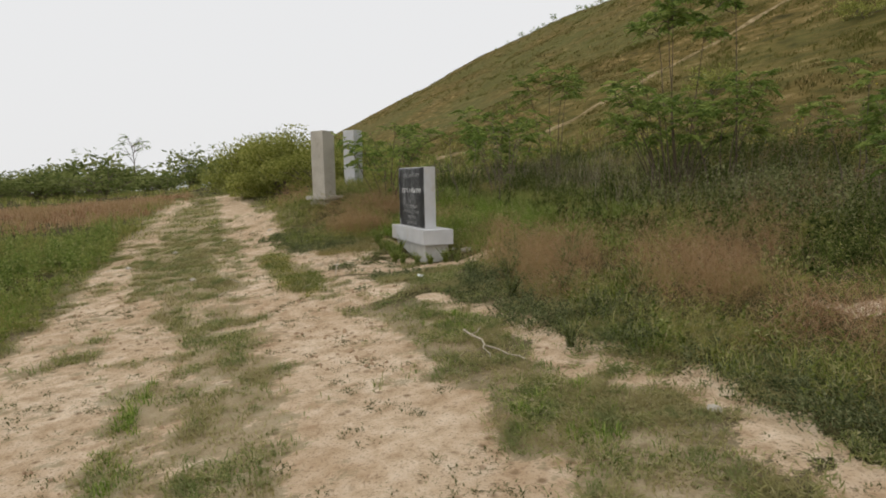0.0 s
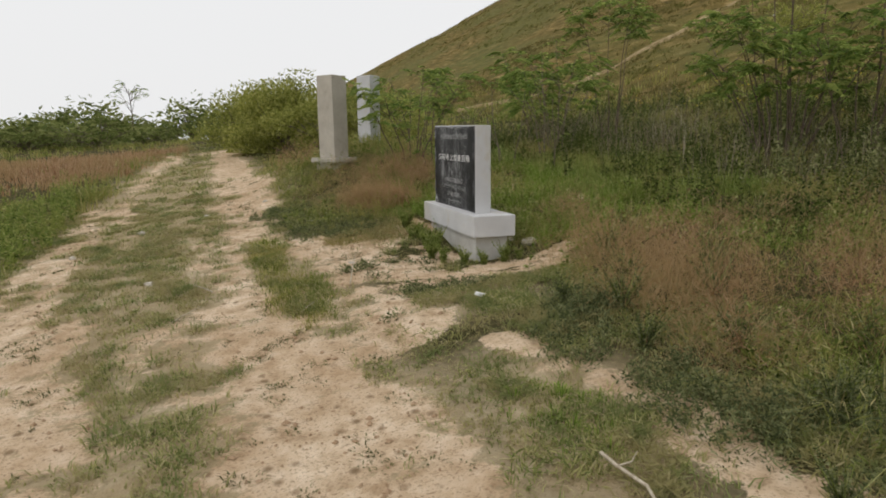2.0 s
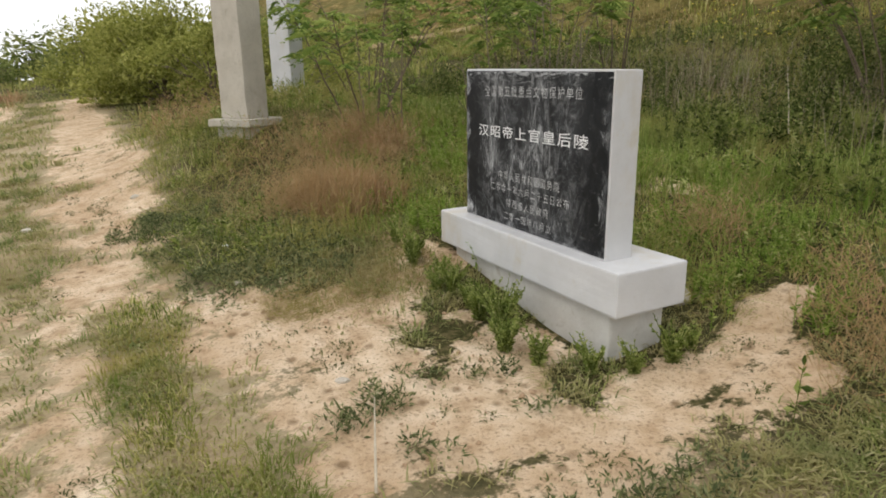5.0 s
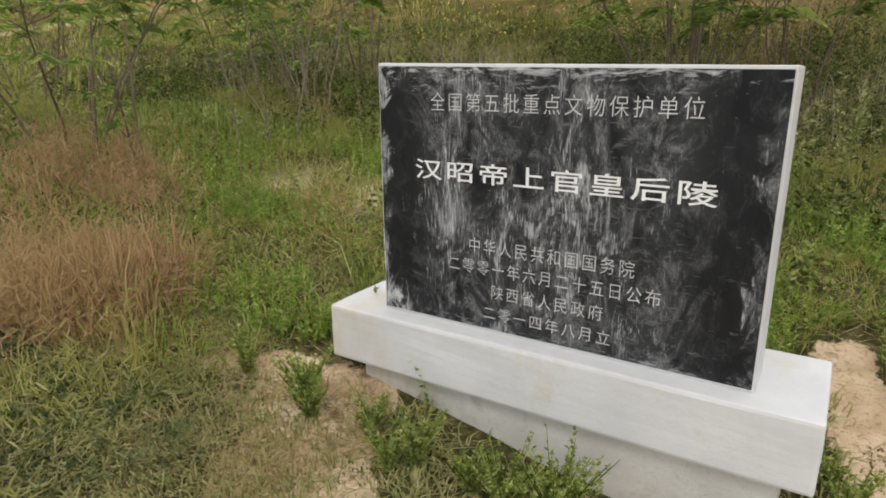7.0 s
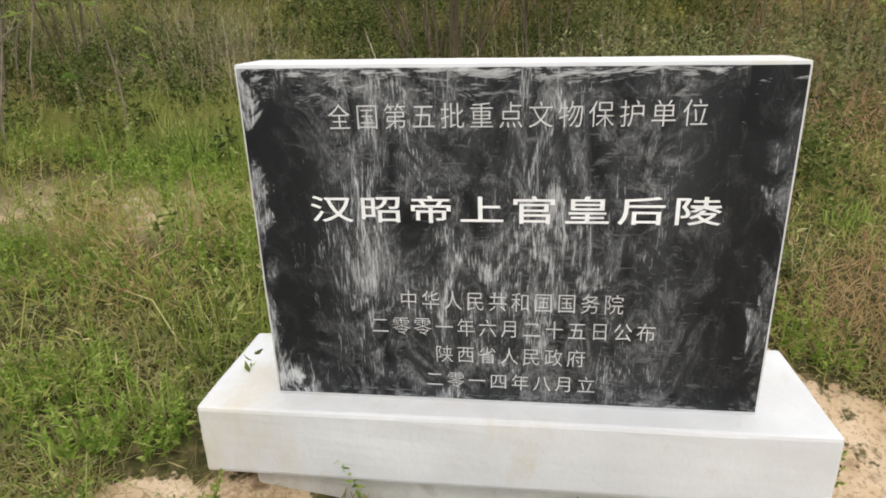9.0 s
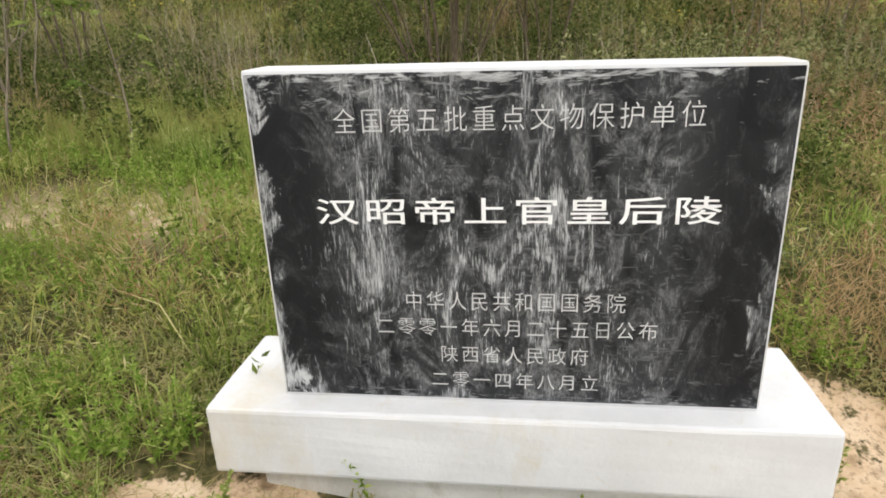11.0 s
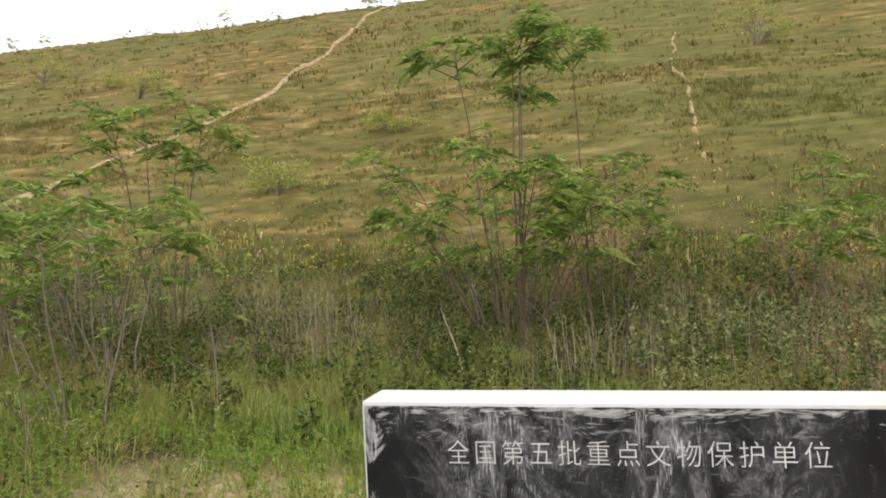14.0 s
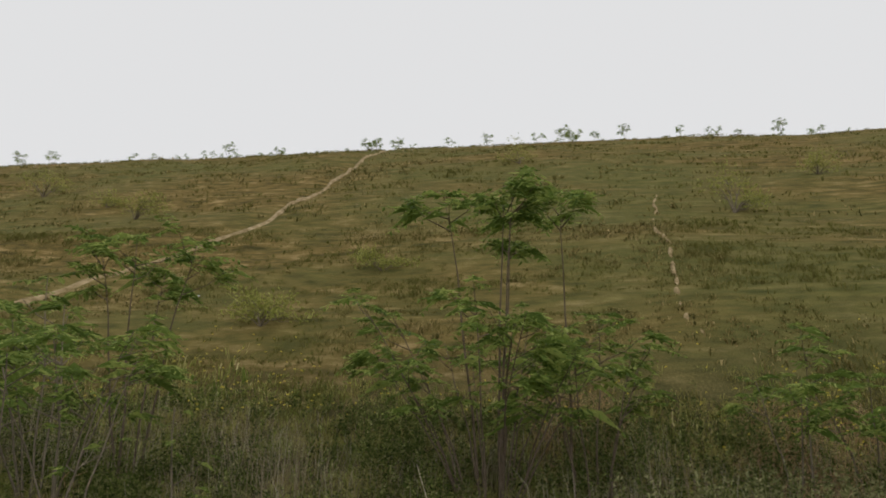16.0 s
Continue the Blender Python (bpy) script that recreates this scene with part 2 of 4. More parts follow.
M_WHITE = stone_material("white_painted_stone", (0.53, 0.53, 0.535), (0.61, 0.61, 0.615), (0.50, 0.44, 0.33), 0.75, 0.2, 0.0)
M_PLINTH = stone_material("whitewashed_concrete", (0.47, 0.455, 0.42), (0.62, 0.61, 0.58), (0.33, 0.28, 0.21), 0.9, 0.4, 0.25)
M_GREYPILLAR = stone_material("weathered_grey_stone", (0.43, 0.39, 0.33), (0.54, 0.50, 0.43), (0.33, 0.29, 0.23), 0.9, 0.4)
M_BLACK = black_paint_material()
M_LETTER = stone_material("white_letter_paint", (0.70, 0.70, 0.70), (0.80, 0.80, 0.80), (0.55, 0.55, 0.55), 0.8, 0.1, 0.0)
M_THIN = stone_material("worn_letter_paint", (0.42, 0.42, 0.42), (0.66, 0.66, 0.66), (0.30, 0.30, 0.30), 0.8, 0.1, 0.0)
M_ROCK = stone_material("pale_stone", (0.42, 0.37, 0.30), (0.62, 0.57, 0.49), (0.30, 0.24, 0.17), 0.9, 0.6)
M_LITTER = Nodes("white_plastic_scrap", 0.4).base((0.8, 0.8, 0.8)).m


# ---- mesh helpers ----
rng = np.random.default_rng(7)


def lattice(ix, iy, seed):
    n = (ix * 374761393 + iy * 668265263 + seed * 974711) & 0x7FFFFFFF
    n = ((n ^ (n >> 13)) * 1274126177) & 0x7FFFFFFF
    return ((n ^ (n >> 16)) & 0xFFFF) / 65535.0


def vnoise(x, y, seed=0):
    """Smooth noise from 0 to 1, one cell a unit."""
    x, y = np.asarray(x, float), np.asarray(y, float)
    ix, iy = np.floor(x).astype(np.int64), np.floor(y).astype(np.int64)
    fx, fy = x - ix, y - iy
    fx, fy = fx * fx * (3 - 2 * fx), fy * fy * (3 - 2 * fy)
    a = lattice(ix, iy, seed) * (1 - fx) + lattice(ix + 1, iy, seed) * fx
    b = lattice(ix, iy + 1, seed) * (1 - fx) + lattice(ix + 1, iy + 1, seed) * fx
    return a * (1 - fy) + b * fy


def fbm(x, y, seed=0, octaves=4):
    total, amp, norm = 0.0, 1.0, 0.0
    for o in range(octaves):
        total = total + amp * vnoise(x * 2 ** o, y * 2 ** o, seed + o)
        norm += amp
        amp *= 0.5
    return total / norm


def step(a, b, v):
    t = np.clip((v - a) / (b - a), 0, 1)
    return t * t * (3 - 2 * t)


def fast_mesh(name, verts, faces, material, smooth=False):
    """A mesh from arrays; faces: N x 3 or N x 4."""
    me = bpy.data.meshes.new(name)
    verts, faces = np.asarray(verts, np.float32), np.asarray(faces, np.int32)
    n, k = faces.shape
    me.vertices.add(len(verts))
    me.vertices.foreach_set("co", verts.ravel())
    me.loops.add(n * k)
    me.loops.foreach_set("vertex_index", faces.ravel())
    me.polygons.add(n)
    me.polygons.foreach_set("loop_start", np.arange(0, n * k, k, dtype=np.int32))
    me.polygons.foreach_set("use_smooth", np.full(n, smooth))
    me.update(calc_edges=True)
    me.materials.append(material)
    return me


def part(name, me, parent, label="", matrix=None):
    ob = new(name, me)
    ob.parent = parent
    if matrix is not None:
        ob.matrix_basis = matrix
    return tagged(ob, label=label)


# ---- the lie of the land ----
TOE_TURN, TOE, SLOPE, CREST = radians(3.94), 8.84, 0.557, 59.0
TRAIL = ((9.4, 30.0), (11.2, 26.4), (13.5, 24.0), (14.6, 23.5), (16.6, 23.4), (17.9, 23.0), (20.0, 22.1), (23.2, 21.1), (26.1, 21.7), (30.7, 21.9), (32.7, 22.1), (39.4, 23.4), (48.0, 24.8), (56.0, 25.8))
SCAR = ((27.0, 5.7), (21.3, 6.5), (18.2, 6.45), (14.1, 6.85), (13.0, 6.8), (12.5, 6.72))


def soft_max(a, b, k):
    return 0.5 * (a + b + np.sqrt((a - b) ** 2 + k * k))


def line_distance(x, y, line):
    d = np.full(np.shape(x), 1e9)
    for (ax, ay), (bx, by) in zip(line[:-1], line[1:]):
        ux, uy = bx - ax, by - ay
        t = np.clip(((x - ax) * ux + (y - ay) * uy) / (ux * ux + uy * uy), 0, 1)
        d = np.minimum(d, np.hypot(x - ax - t * ux, y - ay - t * uy))
    return d


def across_hill(x, y):
    return x * math.cos(TOE_TURN) + y * math.sin(TOE_TURN) - TOE


def ground(x, y):
    x, y = np.asarray(x, float), np.asarray(y, float)
    yc = np.clip(y, -8, 18)
    over = np.clip(y - 18, 0, 27)
    z = -0.226 + 0.062 * yc + 0.062 * (over - over * over / 54)
    left = np.clip(-3 - x, 0, 8)
    z = z + 0.079 * (np.clip(x, -3, 40) - (left - left * left / 16))
    z = z - 0.10 * np.exp(-((x - 2.35) ** 2 + (y - 8.3) ** 2) / 0.9)
    z = z + 0.15 * np.exp(-((x - 1.72) ** 2 + (y - 12.95) ** 2) / 0.7)
    z = z + 0.50 * np.exp(-((x - 2.4) ** 2 + ((y - 14.0) * 0.85) ** 2) / 3.6)
    d = across_hill(x, y)
    side = np.minimum(np.minimum(165 - y, y + 130) * 0.9, 170 - x)
    top = CREST - TOE
    run = -soft_max(-d, -side, 3.0)
    run = -soft_max(-run, -top + 0 * run, 6.0)
    hill = 0.8 + SLOPE * run
    z = soft_max(z, hill, 1.1)
    on = step(1.0, 6.0, d)
    up = np.clip(d / top, 0, 1)
    z = z + 0.7 * up * step(20, 110, y) + 1.3 * up * (1 - up)
    z = z + on * (0.55 * (fbm(x / 2.6, y / 9.0, 11, 3) - 0.5) + 1.3 * (fbm(x / 14, y / 18, 23, 2) - 0.5))
    z = z - on * 0.22 * np.exp(-(line_distance(x, y, TRAIL) / 0.6) ** 2)
    z = z + (1 - on) * 0.10 * (fbm(x / 1.6, y / 1.6, 3, 3) - 0.5) + (1 - on) * 0.035 * (fbm(x / 0.25, y / 0.25, 5, 3) - 0.5)
    return z


# Bare earth: (x0, y0, x1, y1, half width); grown over again: the same
BARE = ((-1.35, -3, -1.35, 6.5, 0.75), (-1.35, 6.5, -1.7, 14, 0.5), (-1.7, 14, -1.9, 24, 0.35),
        (0.62, -3, 0.62, 5.4, 0.62), (0.6, 5.6, 0.1, 8.8, 0.33), (0.1, 8.8, 0.15, 13.0, 0.42), (0.2, 13, -0.6, 24, 0.45),
        (-0.2, 0, -0.2, 7, 0.5), (2.35, 1.0, 2.5, 3.2, 0.13), (2.4, 3.3, 1.9, 5.9, 0.09), (1.45, 9.15, 1.85, 9.5, 0.20), (1.85, 9.6, 1.95, 9.9, 0.10), (1.2, 6.6, 0.9, 9.4, 0.36), (1.3, 6.9, 1.75, 8.3, 0.34),
        (1.6, 7.5, 2.65, 7.68, 0.22), (2.65, 7.7, 3.2, 8.12, 0.07), (3.7, 11.2, 3.9, 10.7, 0.09), (3.9, 10.7, 4.4, 10.42, 0.08), (3.95, 10.35, 4.2, 10.3, 0.05), (4.4, 3.6, 4.8, 3.4, 0.09), (4.1, 9.85, 4.4, 9.6, 0.05))
GROWN = ((-0.74, 3.2, -0.68, 5.5, 0.13), (-0.05, 2.6, -0.30, 6.3, 0.26), (-0.30, 6.3, -0.75, 13.5, 0.42), (-1.05, 8.0, -1.2, 12.0, 0.2), (-0.95, 13.5, -1.1, 20, 0.45),
         (1.45, 1.6, 1.95, 3.6, 0.36), (1.65, 4.8, 1.75, 5.5, 0.24), (0.80, 7.0, 0.33, 10.0, 0.21), (1.55, 7.0, 1.9, 6.9, 0.2), (3.7, 11.2, 4.35, 10.4, 0.2))


def reach(x, y, table, soft):
    best = np.zeros(np.shape(x))
    for ax, ay, bx, by, r in table:
        d = line_distance(x, y, ((ax, ay), (bx, by)))
        best = np.maximum(best, 1 - step(r * 0.75, r * 1.2 + soft, d))
    return best


def bareness(x, y):
    wob = (fbm(x / 0.5, y / 0.5, 31, 3) - 0.5) * 0.7
    wob2 = (fbm(x / 0.5 + 40, y / 0.5, 37, 3) - 0.5) * 0.7
    b = reach(x + wob, y + wob2, BARE, 0.2)
    b = b * (1 - 0.60 * reach(x + wob2 * 0.6, y + wob, GROWN, 0.16))
    share = 0.10 + 0.16 * step(-0.4, -1.0, x) * step(4.5, 7.5, y) + 0.10 * step(-0.4, -0.9, x) + 0.12 * step(9, 12, y)
    near = step(0.02, 0.2, b)
    b = b + near * (1.5 * (fbm(x / 0.22, y / 0.15, 41, 4) - 0.5) + 0.8 * (fbm(x / 0.7, y / 0.5, 43, 3) - 0.5) - share)
    d = across_hill(x, y)
    b = np.maximum(b, 0.30 * step(3, 8, d) * step(0.60, 0.76, fbm(x / 0.7, y / 1.6, 61, 3)))
    return np.clip(b, 0, 1)


def axis(lo, hi, dense_lo, dense_hi, fine, grow):
    """Grid lines that are dense where the walk passes and widen outwards."""
    mid = list(np.arange(dense_lo, dense_hi, fine))
    up, s = [mid[-1]], fine
    while up[-1] < hi:
        s = min(s * grow, 60)
        up.append(up[-1] + s)
    down, s = [mid[0]], fine
    while down[-1] > lo:
        s = min(s * grow, 60)
        down.append(down[-1] - s)
    return np.array(down[:0:-1] + mid + up[1:])


def build_ground():
    xs = axis(-1500, 1500, -2.6, 5.6, 0.07, 1.052)
    ys = axis(-1500, 1500, 1.0, 13.0, 0.07, 1.052)
    gx, gy = np.meshgrid(xs, ys, indexing="ij")
    gz = ground(gx, gy)
    verts = np.stack([gx, gy, gz], -1).reshape(-1, 3)
    nx, ny = gx.shape
    i = (np.arange(nx - 1)[:, None] * ny + np.arange(ny - 1)[None, :]).ravel()
    faces = np.stack([i, i + ny, i + ny + 1, i + 1], -1)
    me = fast_mesh("ground", verts, faces, M_GROUND, True)
    for key, val in (("bare", bareness(gx, gy)), ("slope_turf", step(1.0, 5.0, across_hill(gx, gy))), ("track", reach(gx, gy, BARE[:8] + GROWN, 0.5))):
        a = me.attributes.new(key, "FLOAT", "POINT")
        a.data.foreach_set("value", val.ravel().astype(np.float32))
    return tagged(new("ground", me), "sandy earth track through rough grass at the foot of a grassy burial mound", "ground", kind="structure")


build_ground()


def footpath(line, width, seed, name, label, gaps=0.0, proud=0.13):
    """A narrow worn line of bare earth draped over the slope, with ragged edges."""
    pts = np.array(line, float)
    s = np.concatenate([[0], np.cumsum(np.hypot(*np.diff(pts, axis=0).T))])
    n = int(s[-1] / 0.2)
    q = np.linspace(0, s[-1], n)
    x, y = np.interp(q, s, pts[:, 0]), np.interp(q, s, pts[:, 1])
    x, y = x + 0.5 * (fbm(q / 2.2, q * 0 + seed, seed, 3) - 0.5), y + 0.7 * (fbm(q / 2.2, q * 0 + seed + 9, seed, 3) - 0.5)
    dx, dy = np.gradient(x), np.gradient(y)
    l = np.hypot(dx, dy)
    nx, ny = -dy / l, dx / l
    keep = 1 - gaps * step(0.40, 0.56, vnoise(q / 0.33, q * 0 + 3, seed))
    rows = []
    for k, off in enumerate((-1.0, -0.4, 0.4, 1.0)):
        lift = keep * proud - 0.06 * (1 - keep)
        w = width * (0.45 + 0.9 * vnoise(q / 0.35, q * 0 + k, seed + k)) * keep * off + 0.004 * off
        px, py = x + nx * w, y + ny * w
        rows.append(np.stack([px, py, ground(px, py) + (lift if abs(off) < 0.9 else -0.02)], -1))
    v = np.stack(rows, 1).reshape(-1, 3)
    i = (np.arange(n - 1)[:, None] * 4 + np.arange(3)[None]).ravel()
    k = Nodes(name + "_earth", 0.95, 0.1)
    k.base(k.ramp(k.noise(3.5, 6), (0.32, (0.20, 0.15, 0.07)), (0.52, (0.36, 0.275, 0.15)), (0.7, (0.52, 0.41, 0.26))))
    k.bump(k.noise(9, 5), 0.6, 0.05)
    ob = new(name, fast_mesh(name, v, np.stack([i, i + 4, i + 5, i + 1], -1), k.m, True))
    return tagged(ob, label, "path", kind="structure")


footpath(TRAIL, 0.16, 3, "trail", "pale worn footpath climbing the grassy mound")
footpath(SCAR, 0.055, 8, "gully", "broken line of bare earth washed down the mound", 0.97, 0.07)


# ---- stone things ----
def block(name, size, centre, material, bevel=0.006, lean=(0, 0), rough=0.0, tilt=0.0):
    """A dressed block with rounded, slightly uneven edges."""
    bm = bmesh.new()
    bmesh.ops.create_cube(bm, size=1.0)
    for v in bm.verts:
        v.co = Vector((v.co.x * size[0], v.co.y * size[1], v.co.z * size[2]))
    if bevel:
        bmesh.ops.bevel(bm, geom=bm.edges[:], offset=bevel, segments=2, affect="EDGES", profile=0.6)
    if rough:
        bmesh.ops.subdivide_edges(bm, edges=[e for e in bm.edges if e.calc_length() > 0.1], cuts=5, use_grid_fill=True)
        for v in bm.verts:
            v.co += rough * (noise.noise_vector(v.co * 9.0) + 0.6 * noise.noise_vector(v.co * 31.0))
    for v in bm.verts:
        if v.co.z > 0:
            v.co.z += tilt * v.co.y
        v.co.x += lean[0] * v.co.z
        v.co.y += lean[1] * v.co.z
        v.co += Vector(centre)
    me = bpy.data.meshes.new(name)
    bm.to_mesh(me)
    bm.free()
    me.materials.append(material)
    for p in me.polygons:
        p.use_smooth = False
    return me


def letters(name, body, width, height, material, weight, gap):
    """One line of writing as a thin raised mesh of that width and height, its middle at the origin."""
    cu = bpy.data.curves.new(name, "FONT")
    cu.body, cu.size, cu.extrude, cu.resolution_u = body, 1.0, 0.0, 3
    cu.offset, cu.space_character = weight, gap
    ob = bpy.data.objects.new(name, cu)
    scene.collection.objects.link(ob)
    bpy.context.view_layer.update()
    me = bpy.data.meshes.new_from_object(ob.evaluated_get(bpy.context.evaluated_depsgraph_get()))
    bpy.data.objects.remove(ob)
    co = np.array([v.co for v in me.vertices])
    lo, hi = co.min(0), co.max(0)
    for v in me.vertices:
        u = (v.co.x - (lo[0] + hi[0]) / 2) / (hi[0] - lo[0]) * width
        w = (v.co.y - (lo[1] + hi[1]) / 2) / (hi[1] - lo[1]) * height
        v.co = Vector((u, w, 0))
    me.materials.clear()
    me.materials.append(material)
    return me


def stele():
    thing = tagged(new("memorial_stele"), "white stone tablet with a smeared black inscribed face", "memorial stele")
    thing.matrix_world = pose(2.415, 8.793, 0.009, 0, 0, 2.0)
    part("tablet", block("tablet", (0.158, 1.219, 0.846), (-0.006, -0.002, 1.318), M_WHITE, 0.008, (0, 0), 0.0012, 0.014), thing)
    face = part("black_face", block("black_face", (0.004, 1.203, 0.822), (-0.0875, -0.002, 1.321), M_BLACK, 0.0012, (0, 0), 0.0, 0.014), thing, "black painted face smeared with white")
    part("base_slab", block("base_slab", (0.42, 1.585, 0.205), (0.045, 0.012, 0.796), M_WHITE, 0.011, (0, 0), 0.0022), thing)
    part("plinth", block("plinth", (0.33, 1.39, 0.42), (0.045, -0.005, 0.49), M_PLINTH, 0.015, (0, 0), 0.006), thing, "whitewashed concrete plinth, chipped and muddy")
    lines = (("全国第五批重点文物保护单位", 8.79, 1.632, 0.815, 0.056), ("汉昭帝上官皇后陵", 8.795, 1.418, 0.93, 0.066),
             ("中华人民共和国国务院", 8.79, 1.188, 0.53, 0.050), ("二零零一年六月二十五日公布", 8.79, 1.116, 0.685, 0.048),
             ("陕西省人民政府", 8.79, 1.041, 0.365, 0.047), ("二零一四年八月立", 8.79, 0.967, 0.42, 0.045))
    for body, y, z, w, h in lines:
        m = Matrix(((0, 0, -1, -0.0905), (-1, 0, 0, y - 8.80), (0, 1, 0, z), (0, 0, 0, 1)))
        big = body[0] == "汉"
        me = letters("inscription", body, w, h, M_LETTER if big else M_THIN, 0.008 if big else -0.009, 1.2 if big else 1.28)
        part("inscription", me, face, "white cut characters, bold" if big else "white cut characters, thin", m)
    return thing


def pillar(x, y, turn, side, height, z, material, slab, label, lean=(0, 0)):
    thing = tagged(new("stone_pillar"), label, "pillar", group="pillars beside the track")
    thing.matrix_world = pose(x, y, z, 0, 0, turn)
    part("shaft", block("shaft", (side, side, height), (0, 0, height / 2), material, 0.012, lean, 0.005), thing)
    part("slab", block("slab", (slab, slab, 0.075), (0, 0, -0.037), M_GREYPILLAR, 0.012, (0, 0), 0.005), thing)
    part("footing", block("footing", (slab - 0.12, slab - 0.12, 0.5), (0, 0, -0.32), M_GREYPILLAR, 0.02, (0, 0), 0.01), thing)
    return thing


stele()
pillar(1.62, 12.86, 40, 0.325, 1.27, 1.33, M_GREYPILLAR, 0.52, "weathered grey stone pillar on a square slab in dry grass")
pillar(2.58, 14.95, 42, 0.31, 1.44, 1.36, M_WHITE, 0.46, "white painted stone pillar behind a leafy sapling", (0.012, 0))


# ---- plants ----
def blades(x, y, z, h, w, az, lean):
    """Bent grass blades, five points and three triangles each."""
    dx, dy = np.cos(az), np.sin(az)
    sx, sy = -dy * w / 2, dx * w / 2
    mx, my, mz = x + dx * lean * h * 0.35, y + dy * lean * h * 0.35, z + h * 0.58
    tx, ty, tz = x + dx * lean * h, y + dy * lean * h, z + h * (1 - 0.3 * np.minimum(lean, 1.5))
    zb = z - 0.02
    v = np.stack([np.stack([x - sx, y - sy, zb], -1), np.stack([x + sx, y + sy, zb], -1),
                  np.stack([mx - sx * 0.75, my - sy * 0.75, mz], -1), np.stack([mx + sx * 0.75, my + sy * 0.75, mz], -1),
                  np.stack([tx, ty, tz], -1)], 1)
    i = np.arange(len(x))[:, None, None] * 5
    f = np.array([[0, 1, 3], [0, 3, 2], [2, 3, 4]])[None] + i
    return v.reshape(-1, 3), f.reshape(-1, 3)


def diamonds(p, d, s, length, width):
    """Small pointed leaves: from p along d, width along s."""
    tip, mid = p + d * length[:, None], p + d * (length * 0.45)[:, None]
    up = np.cross(d, s) * (width * 0.25)[:, None]
    v = np.stack([p, mid + s * (width / 2)[:, None] + up, tip, mid - s * (width / 2)[:, None] + up], 1)
    i = np.arange(len(p))[:, None, None] * 4
    f = np.array([[0, 1, 2], [0, 2, 3]])[None] + i
    return v.reshape(-1, 3), f.reshape(-1, 3)


def joined(pieces):
    vs, fs, o = [], [], 0
    for v, f in pieces:
        vs.append(v)
        fs.append(f + o)
        o += len(v)
    return np.concatenate(vs), np.concatenate(fs)


def unit(n, up=0.0):
    v = rng.normal(size=(n, 3))
    v[:, 2] = np.abs(v[:, 2]) * 0.7 + up
    return v / np.linalg.norm(v, axis=1)[:, None]


def sideways(d):
    s = np.cross(d, rng.normal(size=d.shape))
    return s / np.maximum(np.linalg.norm(s, axis=1), 1e-6)[:, None]


def scatter(count, x0, x1, y0, y1, chance):
    x, y = rng.uniform(x0, x1, count), rng.uniform(y0, y1, count)
    keep = rng.random(count) < chance(x, y)
    return x[keep], y[keep]


def clear_of_stones(x, y):
    out = (np.abs(x - 2.46) > 0.19) | (np.abs(y - 8.82) > 0.76)
    out &= np.hypot(x - 1.62, y - 12.86) > 0.22
    return out & (np.hypot(x - 2.58, y - 14.95) > 0.2)


def tufts(x, y, k, spread, h, w, lean):
    """k blades round each point."""
    ok = clear_of_stones(x, y)
    x, y, h = x[ok], y[ok], (np.broadcast_to(h, ok.shape)[ok])
    bx = np.repeat(x, k) + rng.normal(0, spread, len(x) * k)
    by = np.repeat(y, k) + rng.normal(0, spread, len(x) * k)
    n = len(bx)
    az = np.arctan2(by - np.repeat(y, k), bx - np.repeat(x, k)) + rng.normal(0, 0.7, n)
    return blades(bx, by, ground(bx, by), np.repeat(h, k) * rng.uniform(0.45, 1.15, n), w * rng.uniform(0.6, 1.3, n), az, lean * rng.uniform(0.2, 1.6, n))


def stuff(name, pieces, material, label, category):
    v, f = joined(pieces) if isinstance(pieces, list) else pieces
    return tagged(new(name, fast_mesh(name, v, f, material)), label, category, kind="stuff")


def leafy(x, y, h, leaves, size, low=0.15):
    """Upright weeds: a thin stem with small leaves all the way up."""
    ok = clear_of_stones(x, y)
    x, y, h = x[ok], y[ok], h[ok]
    n = len(x)
    z = ground(x, y)
    az, lean = rng.uniform(0, 6.283, n), rng.uniform(0.0, 0.35, n)
    stem = blades(x, y, z, h, np.full(n, 0.004), az, lean)
    t = rng.uniform(low, 1.0, n * leaves)
    hx, ax = np.repeat(h, leaves), np.repeat(az, leaves)
    ln = np.repeat(lean, leaves)
    p = np.stack([np.repeat(x, leaves) + np.cos(ax) * ln * hx * t ** 1.6, np.repeat(y, leaves) + np.sin(ax) * ln * hx * t ** 1.6, np.repeat(z, leaves) + hx * t * 0.95], -1)
    d = unit(len(p), 0.1)
    ll = size * rng.uniform(0.5, 1.4, len(p)) * (1.15 - 0.6 * t)
    return joined([stem, diamonds(p, d, sideways(d), ll, ll * 0.42)])


def zone(x, y, *spots):
    """How far inside soft round spots (x, y, radius x, radius y)."""
    m = np.zeros(np.shape(x))
    wob = (fbm(x / 0.7, y / 0.7, 71, 3) - 0.5) * 0.9
    for sx, sy, rx, ry in spots:
        m = np.maximum(m, 1 - step(0.6, 1.15, np.hypot((x - sx) / rx, (y - sy) / ry) + wob))
    return m


def verge(x):
    return step(-2.0, -2.5, x)


